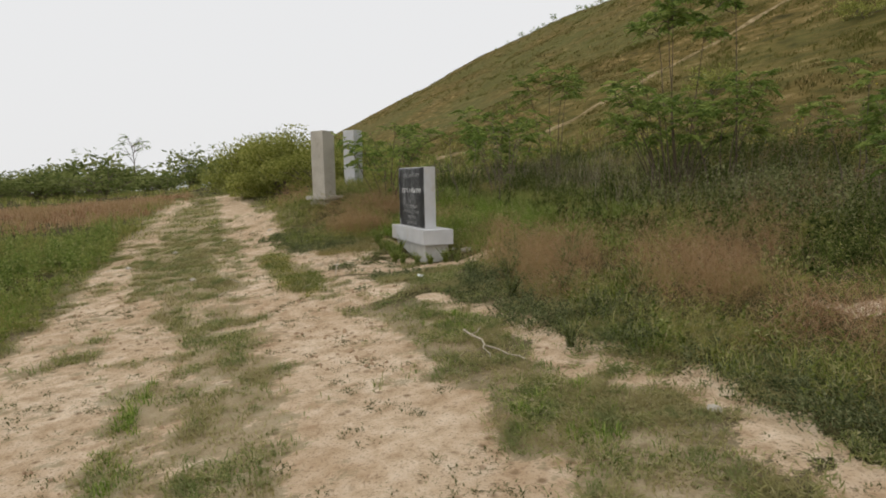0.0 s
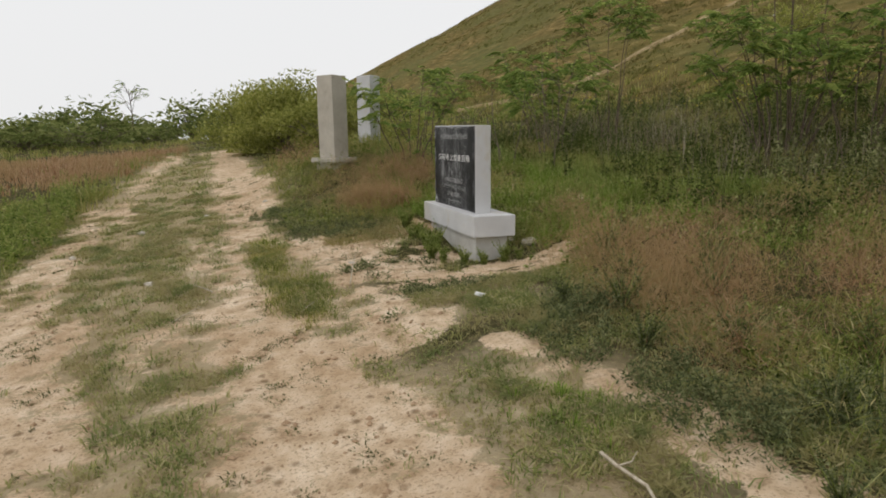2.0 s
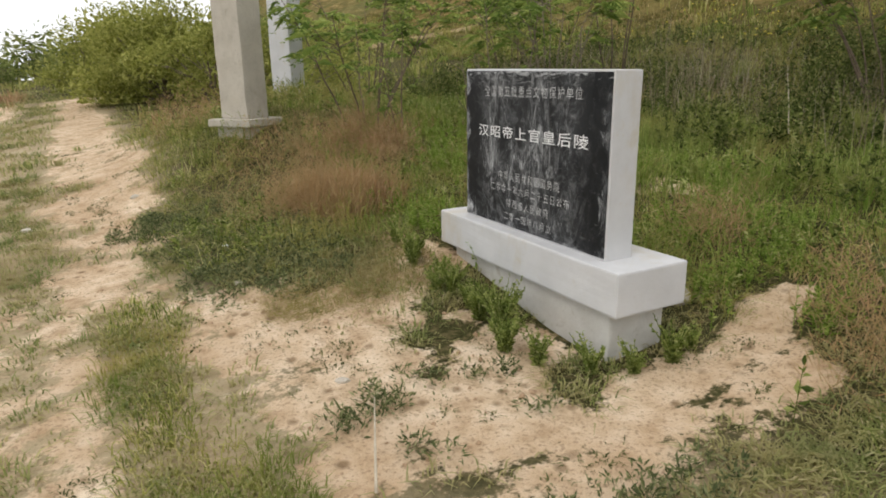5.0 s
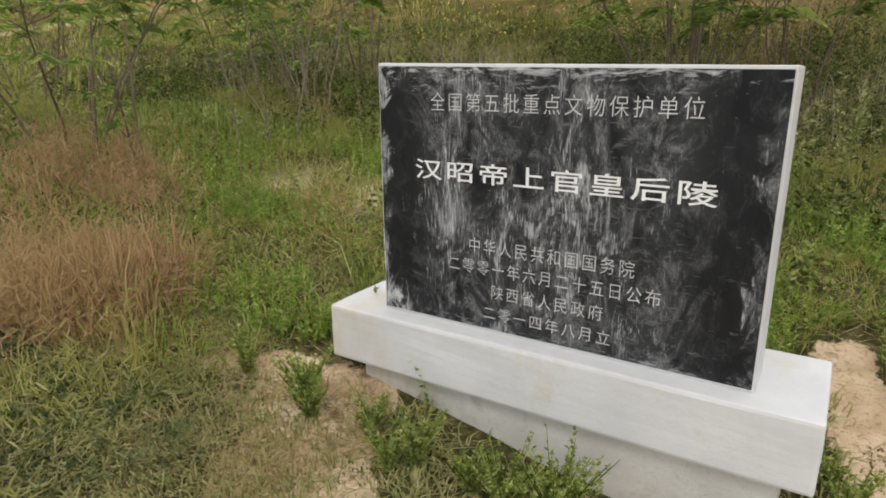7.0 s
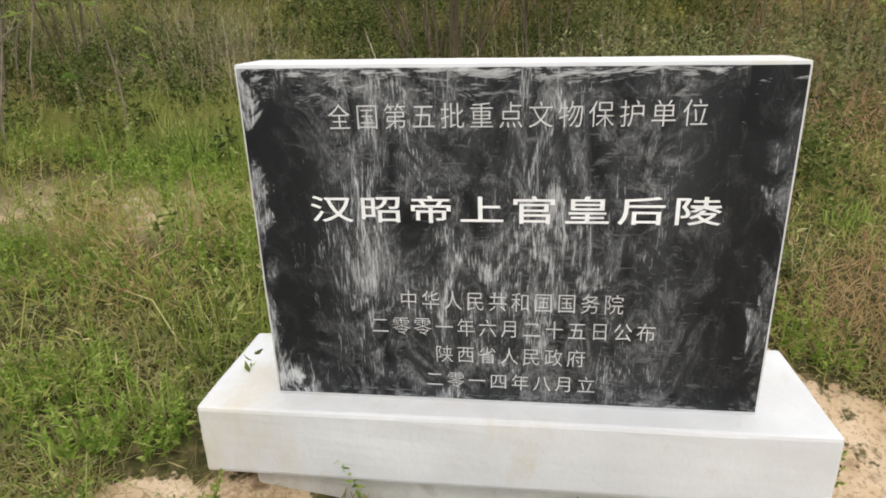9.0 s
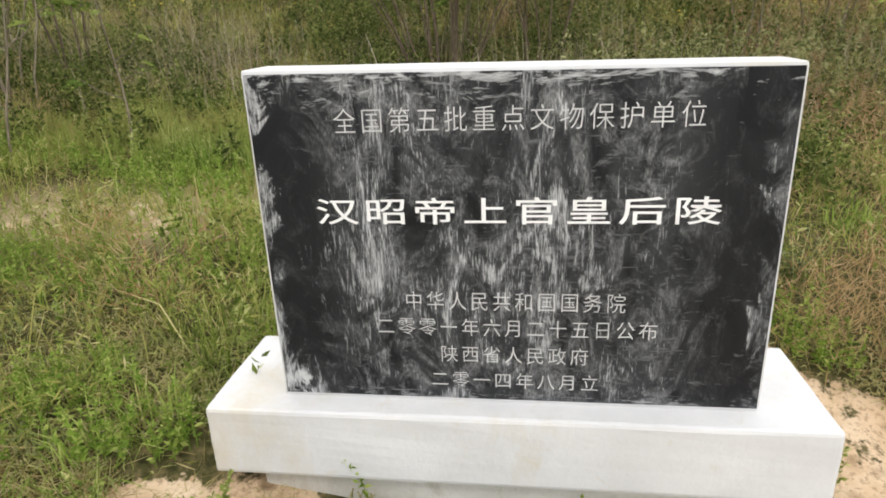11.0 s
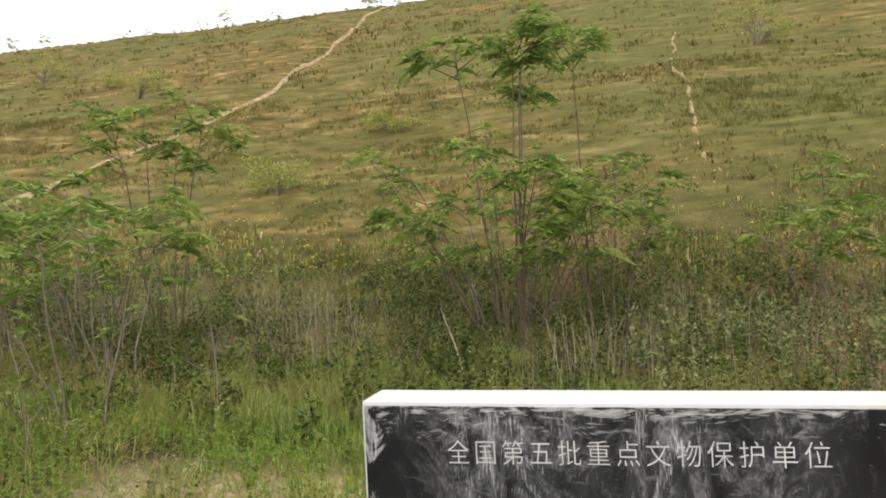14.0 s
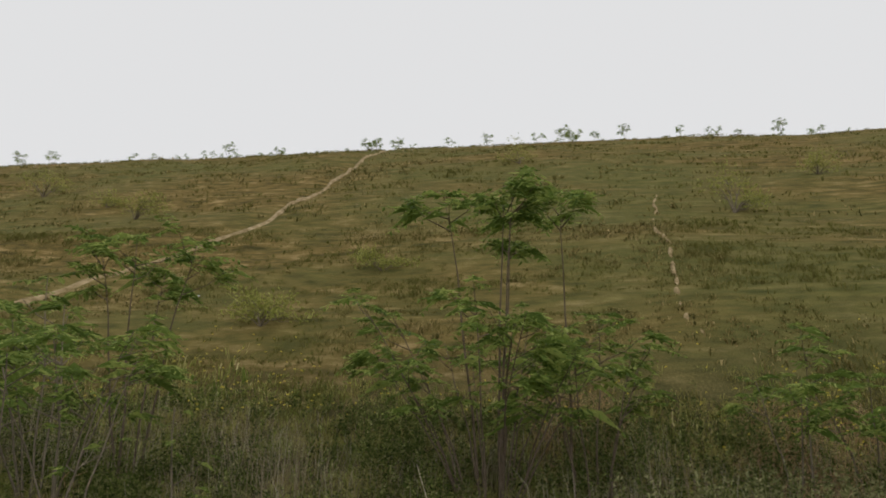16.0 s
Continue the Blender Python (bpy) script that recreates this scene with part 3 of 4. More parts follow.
RUSTY = ((2.1, 11.3, 0.55, 0.45), (2.3, 12.0, 0.9, 0.8), (1.75, 10.85, 0.6, 0.45), (3.3, 7.4, 0.5, 0.45), (3.25, 6.1, 0.55, 0.6), (3.5, 6.8, 0.6, 0.5), (3.6, 8.7, 0.35, 0.4), (4.6, 5.4, 0.9, 0.7), (3.75, 3.0, 0.6, 0.6), (4.9, 7.2, 0.6, 0.5), (3.7, 4.3, 0.5, 0.4),
         (3.2, 10.4, 0.35, 0.4), (-6.5, 22.0, 4.0, 5.5), (-11.0, 24.0, 5.5, 6.0), (-4.0, 26.0, 2.2, 5.0), (-3.4, 19.5, 1.0, 2.2), (6.4, 6.6, 1.2, 0.9), (9.4, 6.0, 1.3, 1.1), (9.6, 9.0, 1.0, 0.9), (1.4, 14.4, 0.8, 1.0), (4.9, 12.4, 0.3, 0.3), (-16.0, 28.0, 6.0, 6.0))
MATS = ((1.2, 9.9, 0.55, 0.45), (0.75, 11.2, 0.4, 0.6), (1.3, 10.45, 0.6, 0.4), (1.26, 8.2, 0.17, 0.13), (1.36, 7.87, 0.10, 0.13), (1.75, 7.91, 0.13, 0.10), (1.56, 8.33, 0.16, 0.08), (1.82, 8.26, 0.13, 0.07), (1.58, 7.24, 0.22, 0.17), (1.88, 7.28, 0.30, 0.14), (1.18, 6.76, 0.15, 0.10),
        (2.28, 5.1, 0.24, 0.32), (2.34, 4.6, 0.26, 0.32), (2.12, 5.72, 0.28, 0.32), (2.45, 6.2, 0.3, 0.3), (2.85, 4.3, 0.4, 0.4), (3.0, 2.5, 0.5, 0.8), (2.5, 3.9, 0.3, 0.3))


def cover(x, y):
    return 1 - step(0.22, 0.5, bareness(x, y))


def clumps(x, y, radius, blades_each, h, w, lean):
    """Bunches of blades that spread from a common root, taller in the middle."""
    ok = clear_of_stones(x, y)
    x, y, h, radius = x[ok], y[ok], np.broadcast_to(h, ok.shape)[ok], np.broadcast_to(radius, ok.shape)[ok]
    n = len(x) * blades_each
    a, q = rng.uniform(0, 6.283, n), rng.random(n) ** 0.7
    rr = np.repeat(radius, blades_each) * q
    bx, by = np.repeat(x, blades_each) + np.cos(a) * rr, np.repeat(y, blades_each) + np.sin(a) * rr
    hh = np.repeat(h, blades_each) * (1.1 - 0.6 * q) * rng.uniform(0.55, 1.15, n)
    keep = clear_of_stones(bx, by)
    bx, by, hh, a, q = bx[keep], by[keep], hh[keep], a[keep], q[keep]
    m = len(bx)
    return blades(bx, by, ground(bx, by), hh, w * rng.uniform(0.6, 1.3, m), a + rng.normal(0, 0.8, m), lean * (0.25 + q) * rng.uniform(0.4, 1.4, m))


def tangle(x, y, radius, height, each, length, width, up=0.5):
    """Low domes of criss-crossed thin leaves and stalks."""
    ok = clear_of_stones(x, y)
    x, y = x[ok], y[ok]
    radius, height = np.broadcast_to(radius, ok.shape)[ok], np.broadcast_to(height, ok.shape)[ok]
    n = len(x) * each
    a, q = rng.uniform(0, 6.283, n), rng.random(n) ** 0.5
    rr = np.repeat(radius, each) * q
    px, py = np.repeat(x, each) + np.cos(a) * rr, np.repeat(y, each) + np.sin(a) * rr
    pz = ground(px, py) + np.repeat(height, each) * np.sqrt(np.maximum(1 - q * q, 0.02)) * rng.random(n) ** 0.6
    d = rng.normal(size=(n, 3)) * 0.6
    d[:, 0] += np.cos(a) * q * 0.6
    d[:, 1] += np.sin(a) * q * 0.6
    d[:, 2] = np.abs(d[:, 2]) * 0.6 + up * rng.uniform(0.0, 1.0, n)
    d /= np.linalg.norm(d, axis=1)[:, None]
    p = np.stack([px, py, pz], -1)
    keep = clear_of_stones(px + d[:, 0] * length, py + d[:, 1] * length) & clear_of_stones(px, py)
    p, d = p[keep], d[keep]
    ll = length * rng.uniform(0.5, 1.4, len(p))
    return diamonds(p - d * (ll * 0.3)[:, None], d, sideways(d), ll, width * rng.uniform(0.7, 1.3, len(p)))


def beside(a, b):
    """Ground that is grown over: the verge, the weedy ground by the mound and round the pillars."""
    right = step(2.4, 3.1, a + 0.8 * (fbm(a, b, 87) - 0.5)) + step(9.4, 10.4, b) * step(0.45, 1.0, a) + zone(a, b, (2.9, 9.6, 0.7, 1.2))
    return np.clip(verge(a) + right, 0, 1) * cover(a, b)


def build_grass():
    # short turf, in small separate tufts on the track and closer beside it
    x, y = scatter(92000, -2.6, 3.4, 1.2, 14.0, lambda a, b: cover(a, b) * (0.05 + 0.95 * step(0.42, 0.58, fbm(a / 0.16, b / 0.13, 81, 3))))
    stuff("low_turf", tufts(x, y, 5, 0.035, 0.025 + 0.045 * vnoise(x * 3, y * 3, 5), 0.008, 1.9), M_TURF, "short trodden turf on and beside the earth track", "grass")
    x, y = scatter(9000, -3.0, 2.0, 13.5, 30.0, lambda a, b: cover(a, b) * step(0.40, 0.6, fbm(a / 0.3, b / 0.3, 82, 3)))
    stuff("low_turf", tufts(x, y, 6, 0.07, 0.05 + 0.06 * vnoise(x * 3, y * 3, 5), 0.016, 1.5), M_TURF, "short turf on the far part of the track", "grass")
    x, y = scatter(16000, -2.2, 3.4, 1.0, 16.0, lambda a, b: step(0.4, 0.8, bareness(a, b)) * step(0.57, 0.68, fbm(a / 0.2, b / 0.14, 83, 3)))
    stuff("sparse_tufts", tufts(x, y, 9, 0.020, 0.017, 0.008, 2.2), M_TUFT, "tiny grass tufts scattered over bare sandy earth", "grass")
    x, y = scatter(5200, 1.1, 3.2, 1.5, 7.2, lambda a, b: step(1.2, 1.9, a + 0.7 * (fbm(a / 0.6, b / 0.6, 85) - 0.5)) * (0.15 + 0.85 * cover(a, b)) * step(0.46, 0.62, fbm(a / 0.3, b / 0.3, 86)))
    stuff("straggling_growth", tangle(x, y, rng.uniform(0.05, 0.13, len(x)), 0.015 + 0.05 * rng.random(len(x)), 22, 0.06, 0.008, 0.3), M_TURF, "low straggling growth along the edge of the track", "grass")
    # bunches of leaning grass and low tangled growth, with darker gaps between
    x, y = scatter(9000, -6.0, 9.0, 1.0, 16.0, lambda a, b: beside(a, b) * (0.3 + 0.7 * step(0.36, 0.62, fbm(a / 0.7, b / 0.7, 89))) * (1 - 0.85 * zone(a, b, *RUSTY)))
    h = 0.06 + 0.30 * step(0.35, 0.72, fbm(x / 0.7, y / 0.7, 91, 3)) * rng.uniform(0.5, 1.2, len(x)) + 0.03 * step(3, 5, x)
    stuff("tall_grass", clumps(x, y, rng.uniform(0.05, 0.16, len(x)), 17, h, 0.0058, 1.6), M_GRASS, "rough green and yellowing grass in bunches beside the track", "grass")
    x, y = scatter(11500, -6.0, 9.5, 1.0, 16.0, lambda a, b: beside(a, b) * (0.35 + 0.65 * step(0.4, 0.6, fbm(a / 0.5, b / 0.5, 90))) * (1 - 0.8 * zone(a, b, *RUSTY)))
    stuff("tangled_growth", tangle(x, y, rng.uniform(0.08, 0.22, len(x)), (0.02 + 0.28 * step(0.35, 0.7, fbm(x / 0.7, y / 0.7, 91, 3)) * rng.uniform(0.5, 1.2, len(x))) * (1 + 0.7 * step(2.6, 3.2, x) * step(8.2, 7.2, y)), 38, 0.062, 0.0062), M_GRASS, "tangled green and yellow growth beside the track", "grass")
    x, y = scatter(3000, -30.0, 12.0, 14.0, 46.0, lambda a, b: np.clip(verge(a) + step(0.2, 1.2, a), 0, 1) * (1 - 0.5 * step(-2.4, -3.0, a)) * cover(a, b) * (1 - 0.8 * zone(a, b, *RUSTY)))
    stuff("tall_grass", clumps(x, y, rng.uniform(0.15, 0.4, len(x)), 16, 0.24 + 0.25 * fbm(x / 2, y / 2, 93), 0.022, 1.1), M_GRASS, "rough green grass along the far track", "grass")
    x, y = scatter(5200, -26.0, 14.0, -12.0, 15.0, lambda a, b: np.clip(verge(a) + step(2.4, 3.2, a), 0, 1) * (1 - step(-6.5, -5.5, a) * step(9.5, 8.5, a) * step(0.4, 1.4, b)) * (1 - bareness(a, b)) * step(12.0, 10.0, a + 0.06 * b))
    stuff("rough_grass", clumps(x, y, rng.uniform(0.12, 0.32, len(x)), 12, 0.08 + 0.22 * fbm(x / 1.2, y / 1.2, 95), 0.018, 1.3), M_GRASS, "rough grass beyond the edges of the track", "grass")
    # bright fresh patches
    def fresh(a, b):
        low = zone(a, b, (1.75, 3.1, 0.36, 0.5), (1.7, 5.1, 0.25, 0.4), (-0.72, 4.2, 0.14, 1.2))
        lush = zone(a, b, (-2.7, 7.6, 0.5, 2.6), (-3.6, 11.5, 1.0, 1.8), (4.2, 10.2, 1.1, 0.9), (4.6, 8.4, 0.9, 0.7), (5.6, 9.3, 1.0, 1.0), (4.0, 13.2, 1.2, 1.1), (3.1, 10.9, 0.7, 0.8), (4.7, 6.9, 0.7, 0.6), (2.6, 13.2, 0.6, 0.6), (3.2, 9.4, 0.6, 0.9), (3.9, 9.2, 0.7, 0.8), (2.2, 10.2, 0.5, 0.4), (5.4, 10.8, 0.8, 0.7))
        return np.maximum(low, 0.5 * lush)
    x, y = scatter(17000, -6.0, 8.0, 2.0, 16.0, fresh)
    near = (x > -1.2) & (x < 2.5) & (y < 9)
    hh = np.where(near, 0.085, 0.19) * rng.uniform(0.6, 1.2, len(x))
    stuff("fresh_grass", clumps(x, y, np.where(near, 0.05, 0.10), 20, hh, 0.0062, 1.3), M_FRESH, "fresh bright green grass in thick patches", "grass")
    x, y = scatter(2600, 0.0, 1.2, 6.6, 10.4, lambda a, b: zone(a, b, (0.68, 7.5, 0.28, 0.7), (0.42, 9.0, 0.22, 0.9)))
    stuff("track_side_grass", tufts(x, y, 8, 0.03, 0.06, 0.006, 1.3), M_GRASS, "thin yellow-green grass strip beside the track", "grass")
    # rust-brown feathery grass and dry straw
    x, y = scatter(26000, -14.0, 11.0, 2.4, 27.0, lambda a, b: zone(a, b, *RUSTY) * np.where(b > 15, 0.5, 0.9) * cover(a, b))
    far = y > 15
    x1, y1, n1 = x[~far], y[~far], (~far).sum()
    pieces = [tangle(x1, y1, 0.16, (0.26 + 0.30 * vnoise(x1 * 1.5, y1 * 1.5, 97)) * rng.uniform(0.6, 1.3, n1), 40, 0.10, 0.0046, 0.9),
              clumps(x[far], y[far], 0.25, 12, (0.24 + 0.22 * vnoise(x[far], y[far], 97)) * rng.uniform(0.6, 1.2, far.sum()), 0.016, 1.2)]
    x, y = scatter(1500, 2.5, 5.6, 2.4, 8.4, lambda a, b: zone(a, b, (3.2, 7.3, 0.55, 0.5), (3.1, 6.1, 0.6, 0.7), (3.5, 6.8, 0.7, 0.6), (4.6, 5.4, 1.0, 0.8), (3.8, 3.1, 0.7, 0.6), (2.75, 5.3, 0.35, 0.4), (3.7, 4.4, 0.6, 0.5)) * cover(a, b))
    pieces.append(tangle(x, y, 0.17, 0.30 + 0.24 * rng.random(len(x)), 42, 0.09, 0.0036, 1.0))
    x, y = scatter(420, 1.0, 3.2, 10.2, 13.0, lambda a, b: zone(a, b, (1.85, 10.95, 0.36, 0.34), (2.45, 11.9, 0.45, 0.4)))
    pieces.append(tangle(x, y, 0.16, 0.36 * rng.uniform(0.6, 1.15, len(x)), 130, 0.10, 0.0034, 1.0))
    stuff("rust_grass", pieces, M_RUST, "feathery rust-brown grass in soft patches", "grass")
    x, y = scatter(6400, -3.5, 9.5, 1.5, 16.0, lambda a, b: beside(a, b) * np.where(a < 0, 0.2, 0.6 + 0.4 * step(8.5, 7.0, b)) * step(0.36, 0.60, fbm(a / 0.8, b / 0.8, 99)))
    stuff("dry_straw", tangle(x, y, 0.15, 0.16 * rng.uniform(0.5, 1.6, len(x)), 18, 0.14, 0.0034, 0.7), M_STRAW, "dry straw-coloured stalks among the grass", "grass")
    x, y = scatter(700, 1.0, 2.3, 8.9, 10.6, lambda a, b: zone(a, b, (1.75, 9.5, 0.45, 0.4), (1.95, 10.1, 0.3, 0.4), (1.35, 9.3, 0.35, 0.25)))
    stuff("straw_litter", tangle(x, y, 0.09, 0.03 * rng.uniform(0.3, 1.5, len(x)), 18, 0.085, 0.0028, 0.15), M_STRAW, "dry straw litter trodden over earth before the tablet", "grass")
    # leafy weeds
    x, y = scatter(7800, -5.5, 9.5, 1.2, 16.0, lambda a, b: beside(a, b) * (1 - 0.8 * zone(a, b, *RUSTY)) * step(0.42, 0.62, fbm(a / 0.6, b / 0.6, 103)))
    stuff("leafy_weeds", leafy(x, y, rng.uniform(0.10, 0.38, len(x)) * np.where(x > 5.5, 1.2, 0.9), 18, 0.05), M_WEED, "grey-green leafy weeds among the grass", "weeds")
    x, y = scatter(4200, 2.05, 5.0, 7.6, 12.4, lambda a, b: beside(a, b) * step(0.40, 0.56, fbm(a / 0.45, b / 0.45, 105)))
    stuff("leafy_weeds", leafy(x, y, rng.uniform(0.08, 0.24, len(x)), 24, 0.028, 0.1), M_FRESH, "small fresh green weeds round the tablet", "weeds")
    x, y = scatter(7000, -0.5, 4.0, 1.5, 12.5, lambda a, b: zone(a, b, *MATS))
    tall = np.where((x > 2.1) & (y < 7), 2.4, 1.0)
    mat = tangle(x, y, 0.07, 0.075 * tall * rng.uniform(0.5, 1.2, len(x)), 36, 0.034, 0.0095, 0.5)
    some = rng.random(len(x)) < 0.3
    stuff("weed_mat", [mat, leafy(x[some], y[some], 0.13 * tall[some] * rng.uniform(0.4, 1.1, some.sum()), 16, 0.03, 0.05)], M_BLUE, "low blue-green weeds spreading in mats", "weeds")
    x, y = scatter(4600, -8.0, -1.9, 3.5, 15.5, lambda a, b: step(-1.95, -2.3, a + 0.5 * (fbm(a, b, 141) - 0.5)) * step(0.44, 0.60, fbm(a / 0.9, b / 0.9, 143)) * cover(a, b) * (1 - 0.8 * zone(a, b, *RUSTY)))
    stuff("verge_weeds", leafy(x, y, rng.uniform(0.18, 0.48, len(x)) * (0.7 + 0.6 * vnoise(x, y, 145)), 30, 0.06, 0.1), M_VERGE, "green leafy weeds thick along the verge", "weeds")
    # the belt at the foot of the mound
    x, y = scatter(2600, 5.2, 9.6, 2.0, 17.0, lambda a, b: step(5.4, 6.4, a) * step(9.6, 8.2, a) * (0.25 + 0.75 * step(0.4, 0.6, fbm(a / 0.9, b / 0.9, 107))))
    stuff("dead_stalks", tufts(x, y, 4, 0.10, 0.25 + 0.75 * vnoise(x, y, 109), 0.005, 0.55), M_STALK, "grey dead stalks standing at the foot of the mound", "stalks")
    x, y = scatter(6500, 4.6, 9.8, 2.0, 17.0, lambda a, b: step(0.50, 0.58, fbm(a / 0.55, b / 0.55, 113)))
    stuff("leafy_weeds", leafy(x, y, (0.12 + 0.6 * step(0.5, 0.75, fbm(x / 0.55, y / 0.55, 113))) * rng.uniform(0.6, 1.2, len(x)), 26, 0.058, 0.15), M_THICKET, "tall grey-green weeds at the foot of the mound", "weeds")
    x, y = scatter(3600, 5.6, 10.0, 2.0, 17.0, lambda a, b: step(0.54, 0.60, fbm(a / 0.5, b / 0.5, 114)))
    stuff("leafy_weeds", leafy(x, y, rng.uniform(0.15, 0.5, len(x)), 26, 0.06, 0.1), M_THICKET, "dark green weeds at the foot of the mound", "weeds")
    x, y = scatter(900, 5.2, 8.6, 4.6, 9.2, lambda a, b: zone(a, b, (6.8, 7.2, 0.9, 0.9), (6.2, 8.3, 0.5, 0.5), (7.4, 6.2, 0.7, 0.6), (6.4, 5.6, 0.6, 0.5)))
    stuff("leafy_weeds", leafy(x, y, rng.uniform(0.3, 0.75, len(x)), 20, 0.065, 0.35), M_PALEWEED, "pale dusty broad-leaved weeds behind the tablet", "weeds")
    # lush grass between the tablet and the thicket
    x, y = scatter(5200, 3.4, 7.0, 7.6, 14.6, lambda a, b: zone(a, b, (4.9, 9.9, 0.9, 0.8), (5.6, 11.2, 0.9, 0.9), (4.6, 12.6, 0.8, 0.8), (5.4, 8.6, 0.7, 0.6), (4.2, 13.6, 0.8, 0.7), (6.2, 9.9, 0.7, 0.6)) * cover(a, b) * step(0.38, 0.56, fbm(a / 0.4, b / 0.4, 151)))
    stuff("lush_grass", clumps(x, y, 0.10, 16, rng.uniform(0.16, 0.36, len(x)), 0.0075, 0.9), M_VERGE, "lush green grass between tablet and thicket", "grass")
    # yellow flowers along the toe
    x, y = scatter(1400, 8.4, 13.0, 3.0, 22.0, lambda a, b: step(0.45, 0.7, fbm(a / 1.2, b / 1.2, 115)) * step(8.6, 10.2, a) * step(13, 11.5, a))
    z = ground(x, y) + rng.uniform(0.15, 0.35, len(x))
    p = np.repeat(np.stack([x, y, z], -1), 5, 0)
    d = unit(len(p), -0.2)
    stuff("yellow_flowers", diamonds(p, d, sideways(d), np.full(len(p), 0.025), np.full(len(p), 0.021)), M_FLOWER, "small yellow flowers scattered along the foot of the mound", "flowers")
    x, y = scatter(7000, 8.8, 13.0, 1.0, 24.0, lambda a, b: step(0.2, 1.0, across_hill(a, b)) * step(3.6, 2.2, across_hill(a, b)) * (0.3 + 0.7 * step(0.38, 0.58, fbm(a / 0.8, b / 1.2, 153))))
    stuff("toe_grass", clumps(x, y, 0.14, 12, rng.uniform(0.08, 0.2, len(x)), 0.010, 1.3), M_GRASS, "yellow-green grass along the toe of the mound", "grass")
    # turf of the mound: clumps that grow larger with distance
    for x0, x1, y0, y1, n, k, h, w, s in ((8.0, 22.0, -8, 40, 15000, 10, 0.13, 0.024, 0.16), (20.0, 64.0, -45, 120, 17000, 8, 0.20, 0.06, 0.40)):
        x, y = scatter(n, x0, x1, y0, y1, lambda a, b: step(-0.5, 1.5, across_hill(a, b)) * (1 - bareness(a, b)) * step(0.25, 0.5, line_distance(a, b, TRAIL)) * (0.1 + 0.9 * step(0.40, 0.62, fbm(a / 0.9, b / 2.6, 117, 3))))
        stuff("mound_grass", clumps(x, y, s * rng.uniform(0.5, 1.3, len(x)), k, h * (0.5 + 1.0 * vnoise(x / 1.3, y / 2.5, 119)), w, 1.3), M_HILLGRASS, "short olive and brown grass clothing the mound", "grass")


build_grass()


def tube(path, radii, sides=5):
    """A tapered round stem along a path of points."""
    path = np.asarray(path, float)
    d = np.gradient(path, axis=0)
    d /= np.linalg.norm(d, axis=1)[:, None]
    a = np.cross(d, (0.31, 0.77, 0.2))
    a /= np.linalg.norm(a, axis=1)[:, None]
    b = np.cross(d, a)
    t = np.linspace(0, 2 * np.pi, sides, endpoint=False)
    ring = a[:, None] * np.cos(t)[None, :, None] + b[:, None] * np.sin(t)[None, :, None]
    v = (path[:, None] + ring * np.asarray(radii)[:, None, None]).reshape(-1, 3)
    i = (np.arange(len(path) - 1)[:, None] * sides + np.arange(sides)[None]).ravel()
    j = (np.arange(len(path) - 1)[:, None] * sides + (np.arange(sides)[None] + 1) % sides).ravel()
    quads = np.stack([i, j, j + sides, i + sides], -1)
    return v, np.concatenate([quads[:, [0, 1, 2]], quads[:, [0, 2, 3]]])


def pinnate(base, d, length, pairs=5):
    """Compound leaves: a drooping midrib with pairs of narrow leaflets."""
    n = len(base)
    side = np.cross(d, (0, 0, 1.0))
    side /= np.maximum(np.linalg.norm(side, axis=1), 1e-6)[:, None]
    t = np.repeat(np.linspace(0.2, 1.0, pairs)[None], n, 0) + rng.uniform(-0.03, 0.03, (n, pairs))
    droop = np.zeros((n, pairs, 3))
    droop[..., 2] = -(t ** 2) * rng.uniform(0.15, 0.6, (n, 1)) * length[:, None]
    p = base[:, None] + d[:, None] * (t * length[:, None])[..., None] + droop
    out = []
    for sgn in (1, -1):
        ld = side[:, None] * sgn + d[:, None] * 0.45 + rng.normal(0, 0.22, (n, pairs, 3))
        ld[..., 2] -= 0.5
        ld /= np.linalg.norm(ld, axis=2)[..., None]
        ll = (length[:, None] * 0.36 * (1.1 - 0.5 * t) * rng.uniform(0.7, 1.2, (n, pairs))).ravel()
        ldf = ld.reshape(-1, 3)
        s = np.cross(ldf, (0, 0, 1.0)) + rng.normal(0, 0.3, ldf.shape)
        s /= np.maximum(np.linalg.norm(s, axis=1), 1e-6)[:, None]
        out.append(diamonds(p.reshape(-1, 3), ldf, s, ll, ll * 0.40))
    mid = base + d * (length * 0.55)[:, None]
    mid[:, 2] -= 0.08 * length
    end = p[:, -1]
    w = side * 0.0022
    rib = np.stack([base - w, base + w, mid + w, end], 1).reshape(-1, 3)
    i = np.arange(n)[:, None, None] * 4
    out.append((rib, (np.array([[0, 1, 2], [0, 2, 3]])[None] + i).reshape(-1, 3)))
    return joined(out)


